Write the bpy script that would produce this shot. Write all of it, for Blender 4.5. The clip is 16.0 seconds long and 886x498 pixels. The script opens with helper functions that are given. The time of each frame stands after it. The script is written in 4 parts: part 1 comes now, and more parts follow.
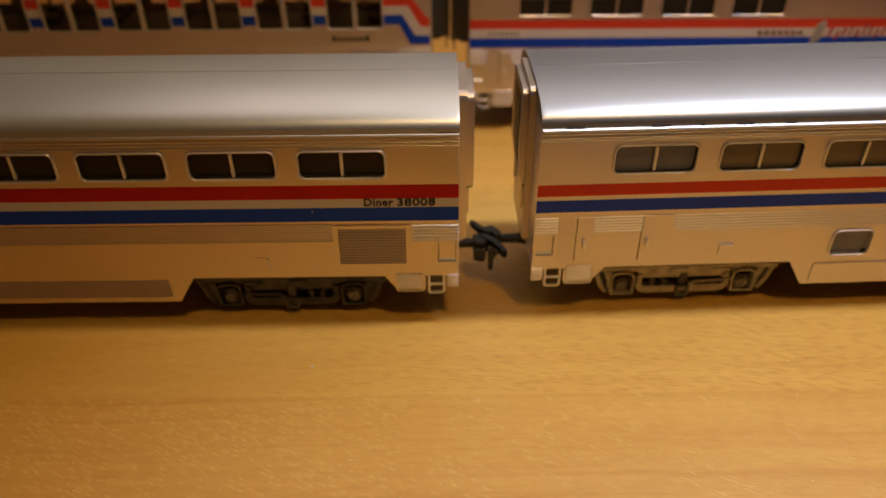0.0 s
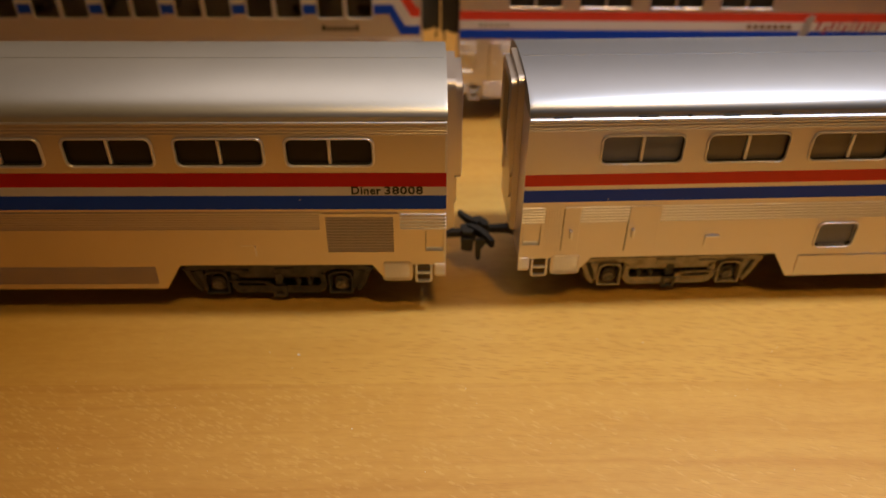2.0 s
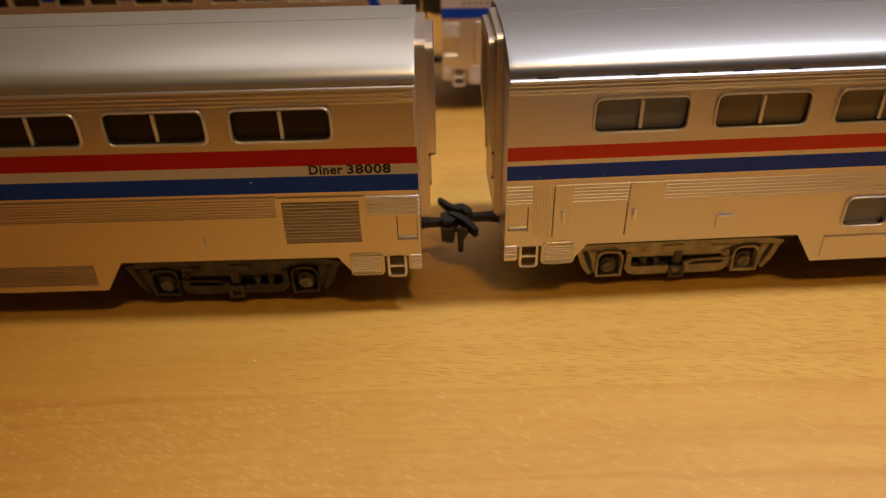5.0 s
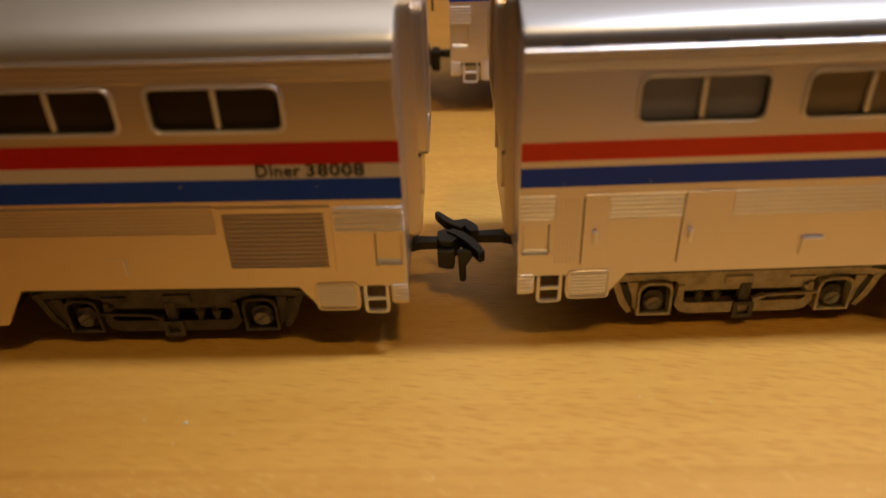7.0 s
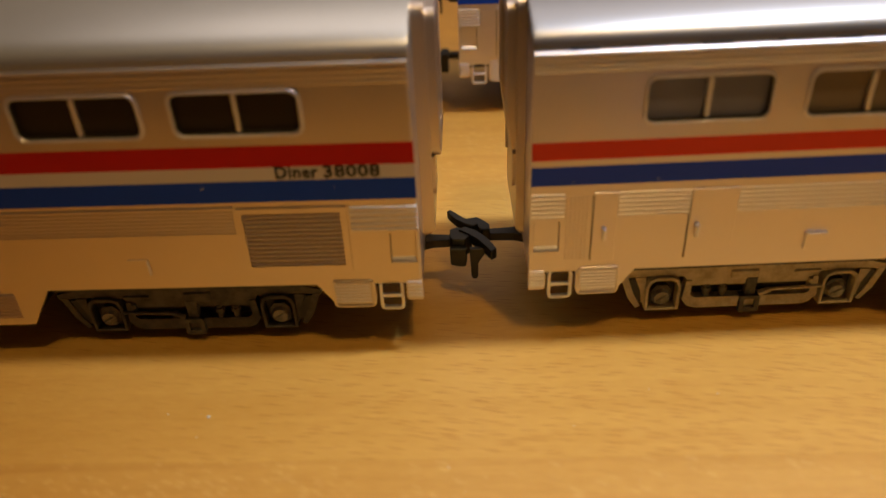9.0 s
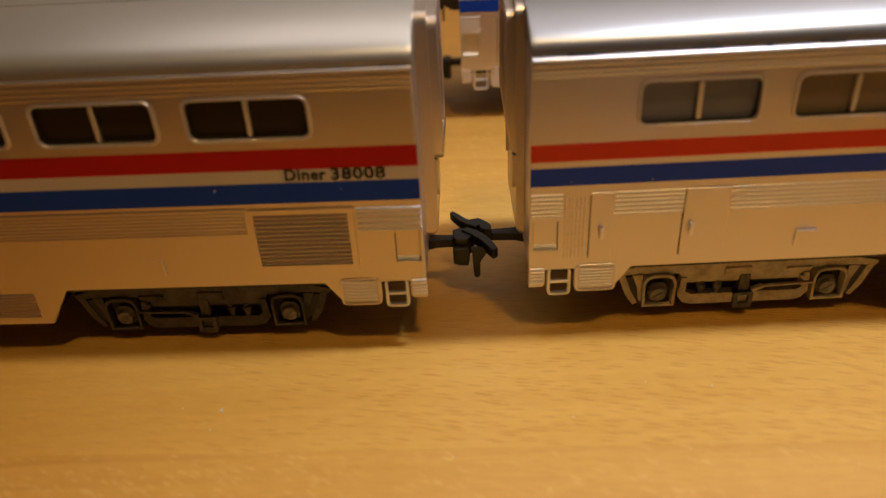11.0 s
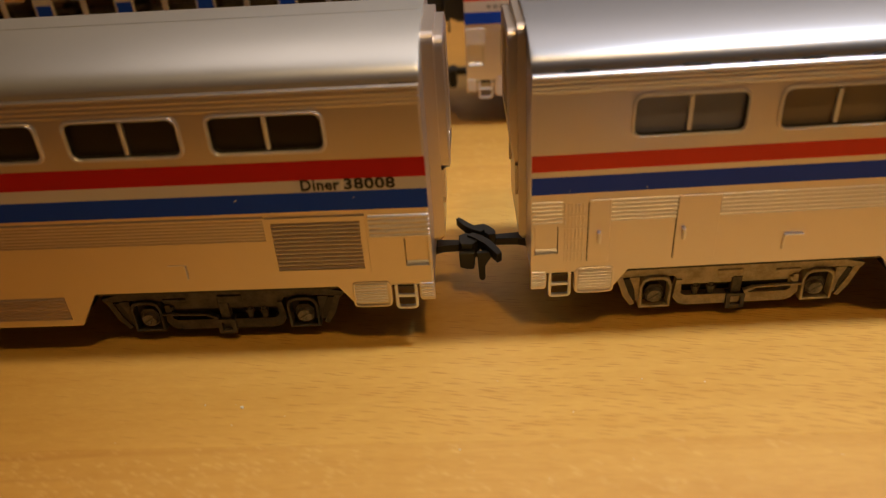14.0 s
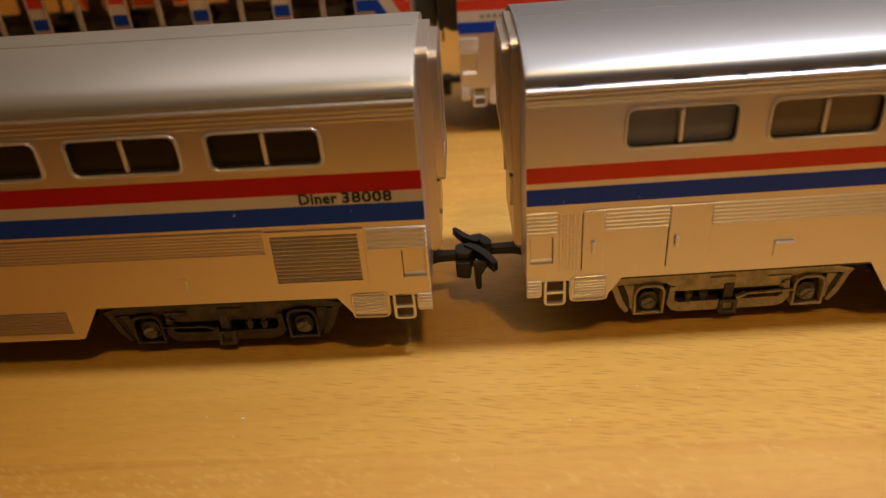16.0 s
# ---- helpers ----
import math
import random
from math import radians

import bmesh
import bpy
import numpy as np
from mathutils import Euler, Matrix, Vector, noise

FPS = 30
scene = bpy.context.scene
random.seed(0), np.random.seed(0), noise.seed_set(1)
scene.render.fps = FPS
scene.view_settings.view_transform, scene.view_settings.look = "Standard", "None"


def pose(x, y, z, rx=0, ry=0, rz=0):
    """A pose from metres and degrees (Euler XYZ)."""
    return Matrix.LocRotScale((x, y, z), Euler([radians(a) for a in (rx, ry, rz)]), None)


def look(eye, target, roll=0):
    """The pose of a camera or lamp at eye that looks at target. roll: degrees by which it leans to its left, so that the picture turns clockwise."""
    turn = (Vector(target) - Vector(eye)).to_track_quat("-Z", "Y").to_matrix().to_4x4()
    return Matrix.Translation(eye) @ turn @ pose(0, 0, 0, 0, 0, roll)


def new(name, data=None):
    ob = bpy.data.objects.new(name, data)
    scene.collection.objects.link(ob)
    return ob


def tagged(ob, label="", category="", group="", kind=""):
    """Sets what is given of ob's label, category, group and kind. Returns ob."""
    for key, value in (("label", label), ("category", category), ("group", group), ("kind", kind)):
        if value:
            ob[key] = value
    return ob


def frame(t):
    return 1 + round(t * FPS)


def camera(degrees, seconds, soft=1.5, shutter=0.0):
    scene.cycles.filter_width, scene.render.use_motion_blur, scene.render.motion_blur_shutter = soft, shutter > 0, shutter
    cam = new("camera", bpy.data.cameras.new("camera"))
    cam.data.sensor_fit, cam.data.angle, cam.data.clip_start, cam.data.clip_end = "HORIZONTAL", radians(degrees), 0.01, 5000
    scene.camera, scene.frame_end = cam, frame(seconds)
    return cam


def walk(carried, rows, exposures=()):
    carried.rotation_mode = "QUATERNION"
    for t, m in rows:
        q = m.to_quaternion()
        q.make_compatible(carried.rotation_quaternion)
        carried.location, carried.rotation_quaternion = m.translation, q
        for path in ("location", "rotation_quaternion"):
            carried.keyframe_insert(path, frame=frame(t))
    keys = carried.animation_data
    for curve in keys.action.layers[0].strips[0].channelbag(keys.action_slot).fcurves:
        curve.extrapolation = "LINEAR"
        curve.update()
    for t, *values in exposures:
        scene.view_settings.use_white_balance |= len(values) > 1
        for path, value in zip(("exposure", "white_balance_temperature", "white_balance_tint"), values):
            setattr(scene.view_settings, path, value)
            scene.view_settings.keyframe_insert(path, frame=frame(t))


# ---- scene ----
cam = camera(58.62, 16.0, soft=1.3)
# a close-up lens: shallow depth of field, one fixed focus
cam.data.dof.use_dof = True
cam.data.dof.focus_distance = 0.153
cam.data.dof.aperture_fstop = 13.0
# seconds, eye (m), yaw, pitch, roll (degrees)
PATH = [
    (0.0, -0.00449, -0.14351, 0.13014, -0.621, -37.039, 0.343),
    (0.5, -0.00494, -0.14372, 0.12963, -0.694, -36.953, 0.404),
    (1.0, -0.00480, -0.14452, 0.12935, -0.705, -36.728, 0.397),
    (1.5, -0.00505, -0.14279, 0.12777, -0.678, -37.205, 0.172),
    (2.0, -0.00369, -0.14459, 0.12921, -0.869, -37.399, -0.423),
    (2.5, -0.00302, -0.14434, 0.13126, -0.981, -35.897, -0.288),
    (3.0, -0.00367, -0.14380, 0.12935, -0.921, -36.383, 0.071),
    (3.5, -0.00302, -0.14559, 0.12976, -0.948, -36.445, 0.568),
    (4.0, -0.00353, -0.14155, 0.12415, -0.749, -36.946, 0.997),
    (4.5, -0.00165, -0.14061, 0.11822, -0.521, -37.411, 1.522),
    (4.7, 0.00139, -0.13764, 0.11496, -1.078, -36.707, 1.099),
    (6.8, 0.00864, -0.10002, 0.08721, 0.714, -33.711, 1.645),
    (7.0, 0.00917, -0.09946, 0.08778, 0.889, -33.926, 1.697),
    (7.5, 0.00880, -0.10182, 0.08867, 0.795, -33.377, 1.828),
    (8.0, 0.00926, -0.10195, 0.08883, 1.033, -33.505, 2.141),
    (8.5, 0.00805, -0.10197, 0.08845, 1.046, -34.065, 2.220),
    (9.0, 0.00817, -0.10265, 0.08950, 1.009, -33.918, 2.340),
    (11.5, 0.00856, -0.10775, 0.09124, 1.085, -33.441, 2.808),
    (12.0, 0.00877, -0.10735, 0.09129, 1.166, -33.651, 2.712),
    (12.5, 0.00942, -0.10956, 0.09474, 1.054, -33.525, 3.158),
    (13.0, 0.01005, -0.11066, 0.09578, 1.044, -33.474, 3.353),
    (13.5, 0.00953, -0.11212, 0.09460, 1.290, -33.438, 3.221),
    (14.0, 0.00899, -0.11341, 0.09602, 1.370, -33.377, 3.328),
    (14.5, 0.01045, -0.11851, 0.09951, 1.177, -33.029, 3.847),
    (15.0, 0.00976, -0.11721, 0.09902, 1.071, -32.841, 3.336),
    (15.5, 0.00982, -0.11712, 0.09909, 1.143, -32.570, 3.530),
    (16.0, 0.00898, -0.11414, 0.09865, 0.755, -33.345, 3.694),
]
walk(cam, [(t, pose(x, y, z, 90 + pitch, roll, yaw)) for t, x, y, z, yaw, pitch, roll in PATH], exposures=((0.0, 0.36), (4.5, 0.40), (7.0, 0.41), (16.0, 0.51)))

# ---------------------------------------------------------------- light
world = bpy.data.worlds.new("room_dusk")
scene.world = world
world.use_nodes = True
world.node_tree.nodes["Background"].inputs[0].default_value = (1.0, 0.8, 0.6, 1)
world.node_tree.nodes["Background"].inputs[1].default_value = 0.0


def shaded_lamp(name, place, target, watts, radius, colour, cone):
    """A lamp with a shade: light within a soft-edged cone."""
    data = bpy.data.lights.new(name, "SPOT")
    data.energy, data.shadow_soft_size, data.color = watts, radius, colour
    data.spot_size, data.spot_blend = radians(cone), 1.0
    ob = new(name, data)
    ob.matrix_basis = look(place, target)
    return ob


def ceiling_fill(name, place, watts, size, colour):
    """An added, unseen area lamp facing down, standing in for a broad pale lit ceiling over the back half of the room.
    """
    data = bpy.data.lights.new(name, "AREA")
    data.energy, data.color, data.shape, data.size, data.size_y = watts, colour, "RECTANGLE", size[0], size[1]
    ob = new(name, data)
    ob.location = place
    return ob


# a shaded lamp close over the table, to the right: the bulb's white cone, and the amber light through its shade
OVER = (0.206, 0.010, 0.48)
shaded_lamp("table_lamp_bulb", OVER, (0.052, 0.017, 0.0), 6.1, 0.021, (0.46, 0.67, 1.0), 33)
shaded_lamp("table_lamp_shade", OVER, (0.075, 0.03, 0.0), 2.85, 0.019, (1.0, 0.645, 0.175), 78)
shaded_lamp("desk_lamp", (0.225, -0.345, 1.06), (0.047, 0.006, 0.0), 8.7, 0.05, (1.0, 0.62, 0.21), 22.5)
# added fill lamp, unseen: the roofs mirror it as a lit ceiling
ceiling_fill("ceiling_fill", (0.62, 1.23, 1.60), 12.0, (2.6, 1.74), (1.0, 0.86, 0.79))

# ---------------------------------------------------------------- materials


def nodes_of(name):
    m = bpy.data.materials.new(name)
    m.use_nodes = True
    return m, m.node_tree, m.node_tree.nodes["Principled BSDF"]


def link(tree, a, ao, b, bi):
    tree.links.new(a.outputs[ao], b.inputs[bi])


def add(tree, kind, **values):
    n = tree.nodes.new(kind)
    for key, value in values.items():
        if key == "operation":
            n.operation = value
        elif key == "data_type":
            n.data_type = value
        elif key == "blend_type":
            n.blend_type = value
        else:
            n.inputs[key.replace("_", " ")].default_value = value
    return n


def painted(name, colour, rough=0.4, metal=0.0, vary=0.08, scale=300.0, bump=0.02, spec=0.5):
    """Paint or plastic with soft blotches, a fine grain and slightly uneven gloss."""
    m, tree, b = nodes_of(name)
    b.inputs["Metallic"].default_value = metal
    b.inputs["Specular IOR Level"].default_value = spec
    where = tree.nodes.new("ShaderNodeTexCoord")
    coarse = add(tree, "ShaderNodeTexNoise", Scale=scale * 0.12, Detail=4.0, Roughness=0.6)
    fine = add(tree, "ShaderNodeTexNoise", Scale=scale * 8, Detail=3.0, Roughness=0.6)
    link(tree, where, "Object", coarse, "Vector")
    link(tree, where, "Object", fine, "Vector")
    ramp = tree.nodes.new("ShaderNodeMapRange")
    ramp.inputs["To Min"].default_value, ramp.inputs["To Max"].default_value = 1 - vary * 1.6, 1 + vary
    link(tree, coarse, "Fac", ramp, "Value")
    tone = tree.nodes.new("ShaderNodeMix")
    tone.data_type, tone.blend_type = "RGBA", "MULTIPLY"
    tone.inputs[0].default_value = 1.0
    tone.inputs[6].default_value = (*colour, 1)
    tree.links.new(ramp.outputs[0], tone.inputs[7])
    tree.links.new(tone.outputs[2], b.inputs["Base Color"])
    gloss = tree.nodes.new("ShaderNodeMapRange")
    gloss.inputs["To Min"].default_value, gloss.inputs["To Max"].default_value = rough * 0.85, rough * 1.2
    link(tree, fine, "Fac", gloss, "Value")
    tree.links.new(gloss.outputs[0], b.inputs["Roughness"])
    if bump:
        relief = add(tree, "ShaderNodeBump", Strength=bump, Distance=0.0001)
        link(tree, fine, "Fac", relief, "Height")
        link(tree, relief, "Normal", b, "Normal")
    return m


def weathered(name, colour, dust, rough=0.6):
    """Dark moulded plastic with dry-brushed dust on it."""
    m, tree, b = nodes_of(name)
    b.inputs["Roughness"].default_value = rough
    where = tree.nodes.new("ShaderNodeTexCoord")
    patch = add(tree, "ShaderNodeTexNoise", Scale=420.0, Detail=6.0, Roughness=0.7)
    link(tree, where, "Object", patch, "Vector")
    ramp = tree.nodes.new("ShaderNodeValToRGB")
    ramp.color_ramp.elements[0].position, ramp.color_ramp.elements[0].color = 0.36, (*colour, 1)
    ramp.color_ramp.elements[1].position, ramp.color_ramp.elements[1].color = 0.62, (*dust, 1)
    link(tree, patch, "Fac", ramp, "Fac")
    link(tree, ramp, "Color", b, "Base Color")
    relief = add(tree, "ShaderNodeBump", Strength=0.3, Distance=0.0002)
    link(tree, patch, "Fac", relief, "Height")
    link(tree, relief, "Normal", b, "Normal")
    return m


def beech(name, light, dark, dash, flecks, lines):
    """Oiled beech: long soft grain, short dark pores and pale ray flecks, running along x."""
    m, tree, b = nodes_of(name)
    b.inputs["Roughness"].default_value = 0.42
    b.inputs["Specular IOR Level"].default_value = 0.4
    where = tree.nodes.new("ShaderNodeTexCoord")
    # the grain wanders a little
    wander = add(tree, "ShaderNodeTexNoise", Scale=14.0, Detail=2.0)
    link(tree, where, "Object", wander, "Vector")
    shift = tree.nodes.new("ShaderNodeVectorMath")
    shift.operation = "MULTIPLY_ADD"
    shift.inputs[1].default_value = (0.0, 0.010, 0.0)
    link(tree, wander, "Color", shift, 0)
    link(tree, where, "Object", shift, 2)

    def stretched(sx, sy, angle=0.0):
        turn = tree.nodes.new("ShaderNodeMapping")
        turn.inputs["Rotation"].default_value = (0, 0, angle)
        link(tree, shift, "Vector", turn, "Vector")
        mp = tree.nodes.new("ShaderNodeMapping")
        mp.inputs["Scale"].default_value = (sx, sy, 1.0)
        link(tree, turn, "Vector", mp, "Vector")
        return mp

    bands = add(tree, "ShaderNodeTexNoise", Scale=1.0, Detail=5.0, Roughness=0.55)
    link(tree, stretched(9.0, 160.0), "Vector", bands, "Vector")
    fibre = add(tree, "ShaderNodeTexNoise", Scale=1.0, Detail=4.0, Roughness=0.65)
    link(tree, stretched(90.0, 1500.0), "Vector", fibre, "Vector")
    cloud = add(tree, "ShaderNodeTexNoise", Scale=22.0, Detail=3.0)
    link(tree, where, "Object", cloud, "Vector")
    mixed = add(tree, "ShaderNodeMath", operation="MULTIPLY_ADD")
    mixed.inputs[1].default_value = 0.40
    link(tree, fibre, "Fac", mixed, 0)
    link(tree, bands, "Fac", mixed, 2)
    mixed2 = add(tree, "ShaderNodeMath", operation="MULTIPLY_ADD")
    mixed2.inputs[1].default_value = 0.5
    link(tree, cloud, "Fac", mixed2, 0)
    link(tree, mixed, "Value", mixed2, 2)
    mottle = add(tree, "ShaderNodeTexNoise", Scale=1.0, Detail=4.0, Roughness=0.6)
    link(tree, stretched(260.0, 600.0), "Vector", mottle, "Vector")
    mixed3 = add(tree, "ShaderNodeMath", operation="MULTIPLY_ADD")
    mixed3.inputs[1].default_value = 0.80
    link(tree, mottle, "Fac", mixed3, 0)
    link(tree, mixed2, "Value", mixed3, 2)
    ramp = tree.nodes.new("ShaderNodeValToRGB")
    ramp.color_ramp.elements[0].position, ramp.color_ramp.elements[0].color = 0.12, (*dark, 1)
    ramp.color_ramp.elements[1].position, ramp.color_ramp.elements[1].color = 0.88, (*light, 1)
    level = tree.nodes.new("ShaderNodeMapRange")
    level.inputs["From Min"].default_value, level.inputs["From Max"].default_value = 0.87, 1.83
    link(tree, mixed3, "Value", level, "Value")
    tree.links.new(level.outputs[0], ramp.inputs["Fac"])

    def dashes(long, wide, angle, kept, patchy, soft=0.16, shear=0.618, left=0.0, right=0.0, ragged=0.0):
        """Single marks of about long by wide millimetres, thick in some patches and few in others; left and right add or take away marks along x."""
        cells = tree.nodes.new("ShaderNodeTexVoronoi")
        cells.voronoi_dimensions = "2D"
        cells.inputs["Scale"].default_value = 1.0
        # rows are staggered, so that the marks don't stand over one another
        apart = tree.nodes.new("ShaderNodeSeparateXYZ")
        link(tree, stretched(500.0 / long, 500.0 / wide, angle), "Vector", apart, "Vector")
        stagger = add(tree, "ShaderNodeMath", operation="MULTIPLY_ADD")
        stagger.inputs[1].default_value = shear
        link(tree, apart, "Y", stagger, 0)
        link(tree, apart, "X", stagger, 2)
        joined = tree.nodes.new("ShaderNodeCombineXYZ")
        link(tree, stagger, "Value", joined, "X")
        link(tree, apart, "Y", joined, "Y")
        torn = tree.nodes.new("ShaderNodeVectorMath")
        torn.operation = "MULTIPLY_ADD"
        torn.inputs[1].default_value = (ragged, ragged, 0.0)
        rough_edge = add(tree, "ShaderNodeTexNoise", Scale=900.0, Detail=2.0)
        link(tree, where, "Object", rough_edge, "Vector")
        link(tree, rough_edge, "Color", torn, 0)
        link(tree, joined, "Vector", torn, 2)
        link(tree, torn, "Vector", cells, "Vector")
        shape = tree.nodes.new("ShaderNodeMapRange")
        shape.inputs["From Min"].default_value, shape.inputs["From Max"].default_value = 0.14 + soft, 0.14
        link(tree, cells, "Distance", shape, "Value")
        pick = tree.nodes.new("ShaderNodeSeparateColor")
        link(tree, cells, "Color", pick, "Color")
        patch = add(tree, "ShaderNodeTexNoise", Scale=patchy, Detail=1.0)
        link(tree, where, "Object", patch, "Vector")
        lift = add(tree, "ShaderNodeMath", operation="MULTIPLY_ADD")
        lift.inputs[1].default_value = 1.1
        link(tree, patch, "Fac", lift, 0)
        link(tree, pick, 0, lift, 2)
        span = tree.nodes.new("ShaderNodeSeparateXYZ")
        link(tree, where, "Object", span, "Vector")
        fewer = tree.nodes.new("ShaderNodeMapRange")
        fewer.inputs["From Min"].default_value, fewer.inputs["From Max"].default_value = -0.09, 0.07
        fewer.inputs["To Min"].default_value, fewer.inputs["To Max"].default_value = left, right
        link(tree, span, "X", fewer, "Value")
        total = add(tree, "ShaderNodeMath", operation="ADD")
        link(tree, lift, "Value", total, 0)
        tree.links.new(fewer.outputs[0], total.inputs[1])
        keep = tree.nodes.new("ShaderNodeMapRange")
        keep.inputs["From Min"].default_value, keep.inputs["From Max"].default_value = 1.55 - kept, 1.85 - kept
        link(tree, total, "Value", keep, "Value")
        both = add(tree, "ShaderNodeMath", operation="MULTIPLY")
        tree.links.new(shape.outputs[0], both.inputs[0])
        tree.links.new(keep.outputs[0], both.inputs[1])
        return both

    pores = dashes(2.9, 0.25, 0.11, 0.42, 18.0, left=-0.28, right=0.26)
    rays = dashes(1.15, 0.38, 0.42, 0.46, 70.0, 0.42, 0.2, left=0.12, right=-0.34, ragged=1.3)
    one = tree.nodes.new("ShaderNodeMix")
    one.data_type, one.blend_type = "RGBA", "MULTIPLY"
    weigh = add(tree, "ShaderNodeMath", operation="MULTIPLY")
    weigh.inputs[1].default_value = dash
    tree.links.new(pores.outputs[0], weigh.inputs[0])
    tree.links.new(weigh.outputs[0], one.inputs[0])
    tree.links.new(ramp.outputs[0], one.inputs[6])
    one.inputs[7].default_value = (0.66, 0.50, 0.34, 1)
    two = tree.nodes.new("ShaderNodeMix")
    two.data_type, two.blend_type = "RGBA", "SCREEN"
    weigh2 = add(tree, "ShaderNodeMath", operation="MULTIPLY")
    weigh2.inputs[1].default_value = flecks
    tree.links.new(rays.outputs[0], weigh2.inputs[0])
    tree.links.new(weigh2.outputs[0], two.inputs[0])
    tree.links.new(one.outputs[2], two.inputs[6])
    two.inputs[7].default_value = (0.35, 0.22, 0.09, 1)
    # darker growth lines, long and narrow
    line = add(tree, "ShaderNodeTexNoise", Scale=1.0, Detail=2.0, Roughness=0.5)
    link(tree, stretched(5.0, 330.0), "Vector", line, "Vector")
    dim = tree.nodes.new("ShaderNodeMapRange")
    dim.inputs["From Min"].default_value, dim.inputs["From Max"].default_value = 0.55, 0.72
    dim.inputs["To Max"].default_value = lines
    link(tree, line, "Fac", dim, "Value")
    three = tree.nodes.new("ShaderNodeMix")
    three.data_type, three.blend_type = "RGBA", "MULTIPLY"
    tree.links.new(dim.outputs[0], three.inputs[0])
    tree.links.new(two.outputs[2], three.inputs[6])
    three.inputs[7].default_value = (0.78, 0.64, 0.50, 1)
    tree.links.new(three.outputs[2], b.inputs["Base Color"])
    raised = add(tree, "ShaderNodeMath", operation="MULTIPLY_ADD")
    raised.inputs[1].default_value = flecks * 4.0
    link(tree, rays, "Value", raised, 0)
    link(tree, fibre, "Fac", raised, 2)
    relief = add(tree, "ShaderNodeBump", Strength=0.16, Distance=0.0002)
    link(tree, raised, "Value", relief, "Height")
    link(tree, relief, "Normal", b, "Normal")
    return m


SILVER = painted("silver_paint", (0.72, 0.655, 0.70), rough=0.36, metal=0.88, vary=0.05, bump=0.03)
# brownish silver: the shade on the sleeping car's gangway is in the colour
DIAPHRAGM = painted("shaded_end_silver", (0.55, 0.465, 0.385), rough=0.36, metal=0.9, vary=0.08, bump=0.03)
# the diner's duller silver, also darkened and warmed for its weaker amber light
SILVER_DIMMED = painted("dimmed_silver_paint", (0.68, 0.58, 0.50), rough=0.32, metal=0.9, vary=0.06, bump=0.03)
ROOF_PALE = painted("pale_silver_roof", (0.62, 0.605, 0.565), rough=0.37, metal=0.85, vary=0.06, bump=0.02)
ROOF_SILVER = painted("bright_silver_roof", (0.365, 0.365, 0.38), rough=0.37, metal=0.85, vary=0.05, bump=0)
# paler silver for frames and flutes; part of their highlights is in the colour
EDGE = painted("gleam_silver", (0.80, 0.77, 0.83), rough=0.44, metal=0.85, vary=0.1, bump=0.02)
BRIGHT = painted("bright_silver_edge", (0.72, 0.69, 0.73), rough=0.42, metal=0.9, vary=0.12, bump=0.02)
RED = painted("red_stripe_paint", (0.53, 0.014, 0.012), rough=0.45, vary=0.06, spec=0.15)
FADED_RED = painted("faded_red_ink", (0.40, 0.07, 0.07), rough=0.5, vary=0.1, spec=0.2)
RED_ORANGE = painted("orange_red_stripe_paint", (0.71, 0.058, 0.03), rough=0.45, vary=0.06, spec=0.2)
NAVY = painted("navy_stripe_paint", (0.016, 0.062, 0.64), rough=0.40, vary=0.06, spec=0.2)
WHITE = painted("white_stripe_paint", (0.66, 0.60, 0.61), rough=0.45, vary=0.05)
BLUE = painted("blue_stripe_paint", (0.008, 0.058, 0.55), rough=0.42, vary=0.06, spec=0.15)
INK = painted("black_ink", (0.012, 0.012, 0.012), rough=0.6, bump=0)
FAINT_INK = painted("faint_grey_ink", (0.30, 0.28, 0.28), rough=0.6, bump=0)
GLASS_DARK = painted("smoked_window_plastic", (0.045, 0.030, 0.019), rough=0.3, vary=0.2, bump=0, spec=0.2)
# grey panes, their pale sheen put into the colour
GLASS_GREY = painted("grey_sheen_window_plastic", (0.25, 0.25, 0.33), rough=0.30, vary=0.25, bump=0, spec=0.3)
GLASS_DIM = painted("dim_window_plastic", (0.05, 0.048, 0.05), rough=0.35, vary=0.25, bump=0, spec=0.2)
# brown panes, with the table's reflection put into the colour
GLASS_BROWN = painted("brown_reflection_window_plastic", (0.29, 0.225, 0.165), rough=0.30, vary=0.25, bump=0, spec=0.3)
BLACK = painted("black_plastic", (0.014, 0.014, 0.014), rough=0.42, vary=0.2, bump=0.05)
# underframes and wheels, and the sheets that stand in for shade
DARK = painted("dark_underframe_and_shade", (0.034, 0.029, 0.026), rough=0.6, vary=0.3)
# dark silver behind the louvre slats, with the gaps' shade in its colour
LOUVRE_SHADE = painted("shaded_silver_paint", (0.26, 0.20, 0.14), rough=0.5, metal=0.4, vary=0.2)
DARK_GREY = painted("dark_grey_rubber", (0.05, 0.048, 0.045), rough=0.5, vary=0.2)
TRUCK_TAN = weathered("dusty_tan_plastic", (0.33, 0.265, 0.17), (0.54, 0.45, 0.31), 0.45)
TRUCK_GREY = weathered("dusty_grey_plastic", (0.032, 0.028, 0.026), (0.095, 0.08, 0.062))
CAP = weathered("scuffed_bearing_cap", (0.10, 0.09, 0.078), (0.34, 0.30, 0.25), 0.35)
GREY = painted("light_grey_plastic", (0.44, 0.43, 0.50), rough=0.45, vary=0.06)
WHEEL_GREY = painted("grey_wheel_metal", (0.40, 0.38, 0.35), rough=0.45, metal=0.6, vary=0.1)
BROWN = painted("brown_axle_plastic", (0.16, 0.06, 0.025), rough=0.5)
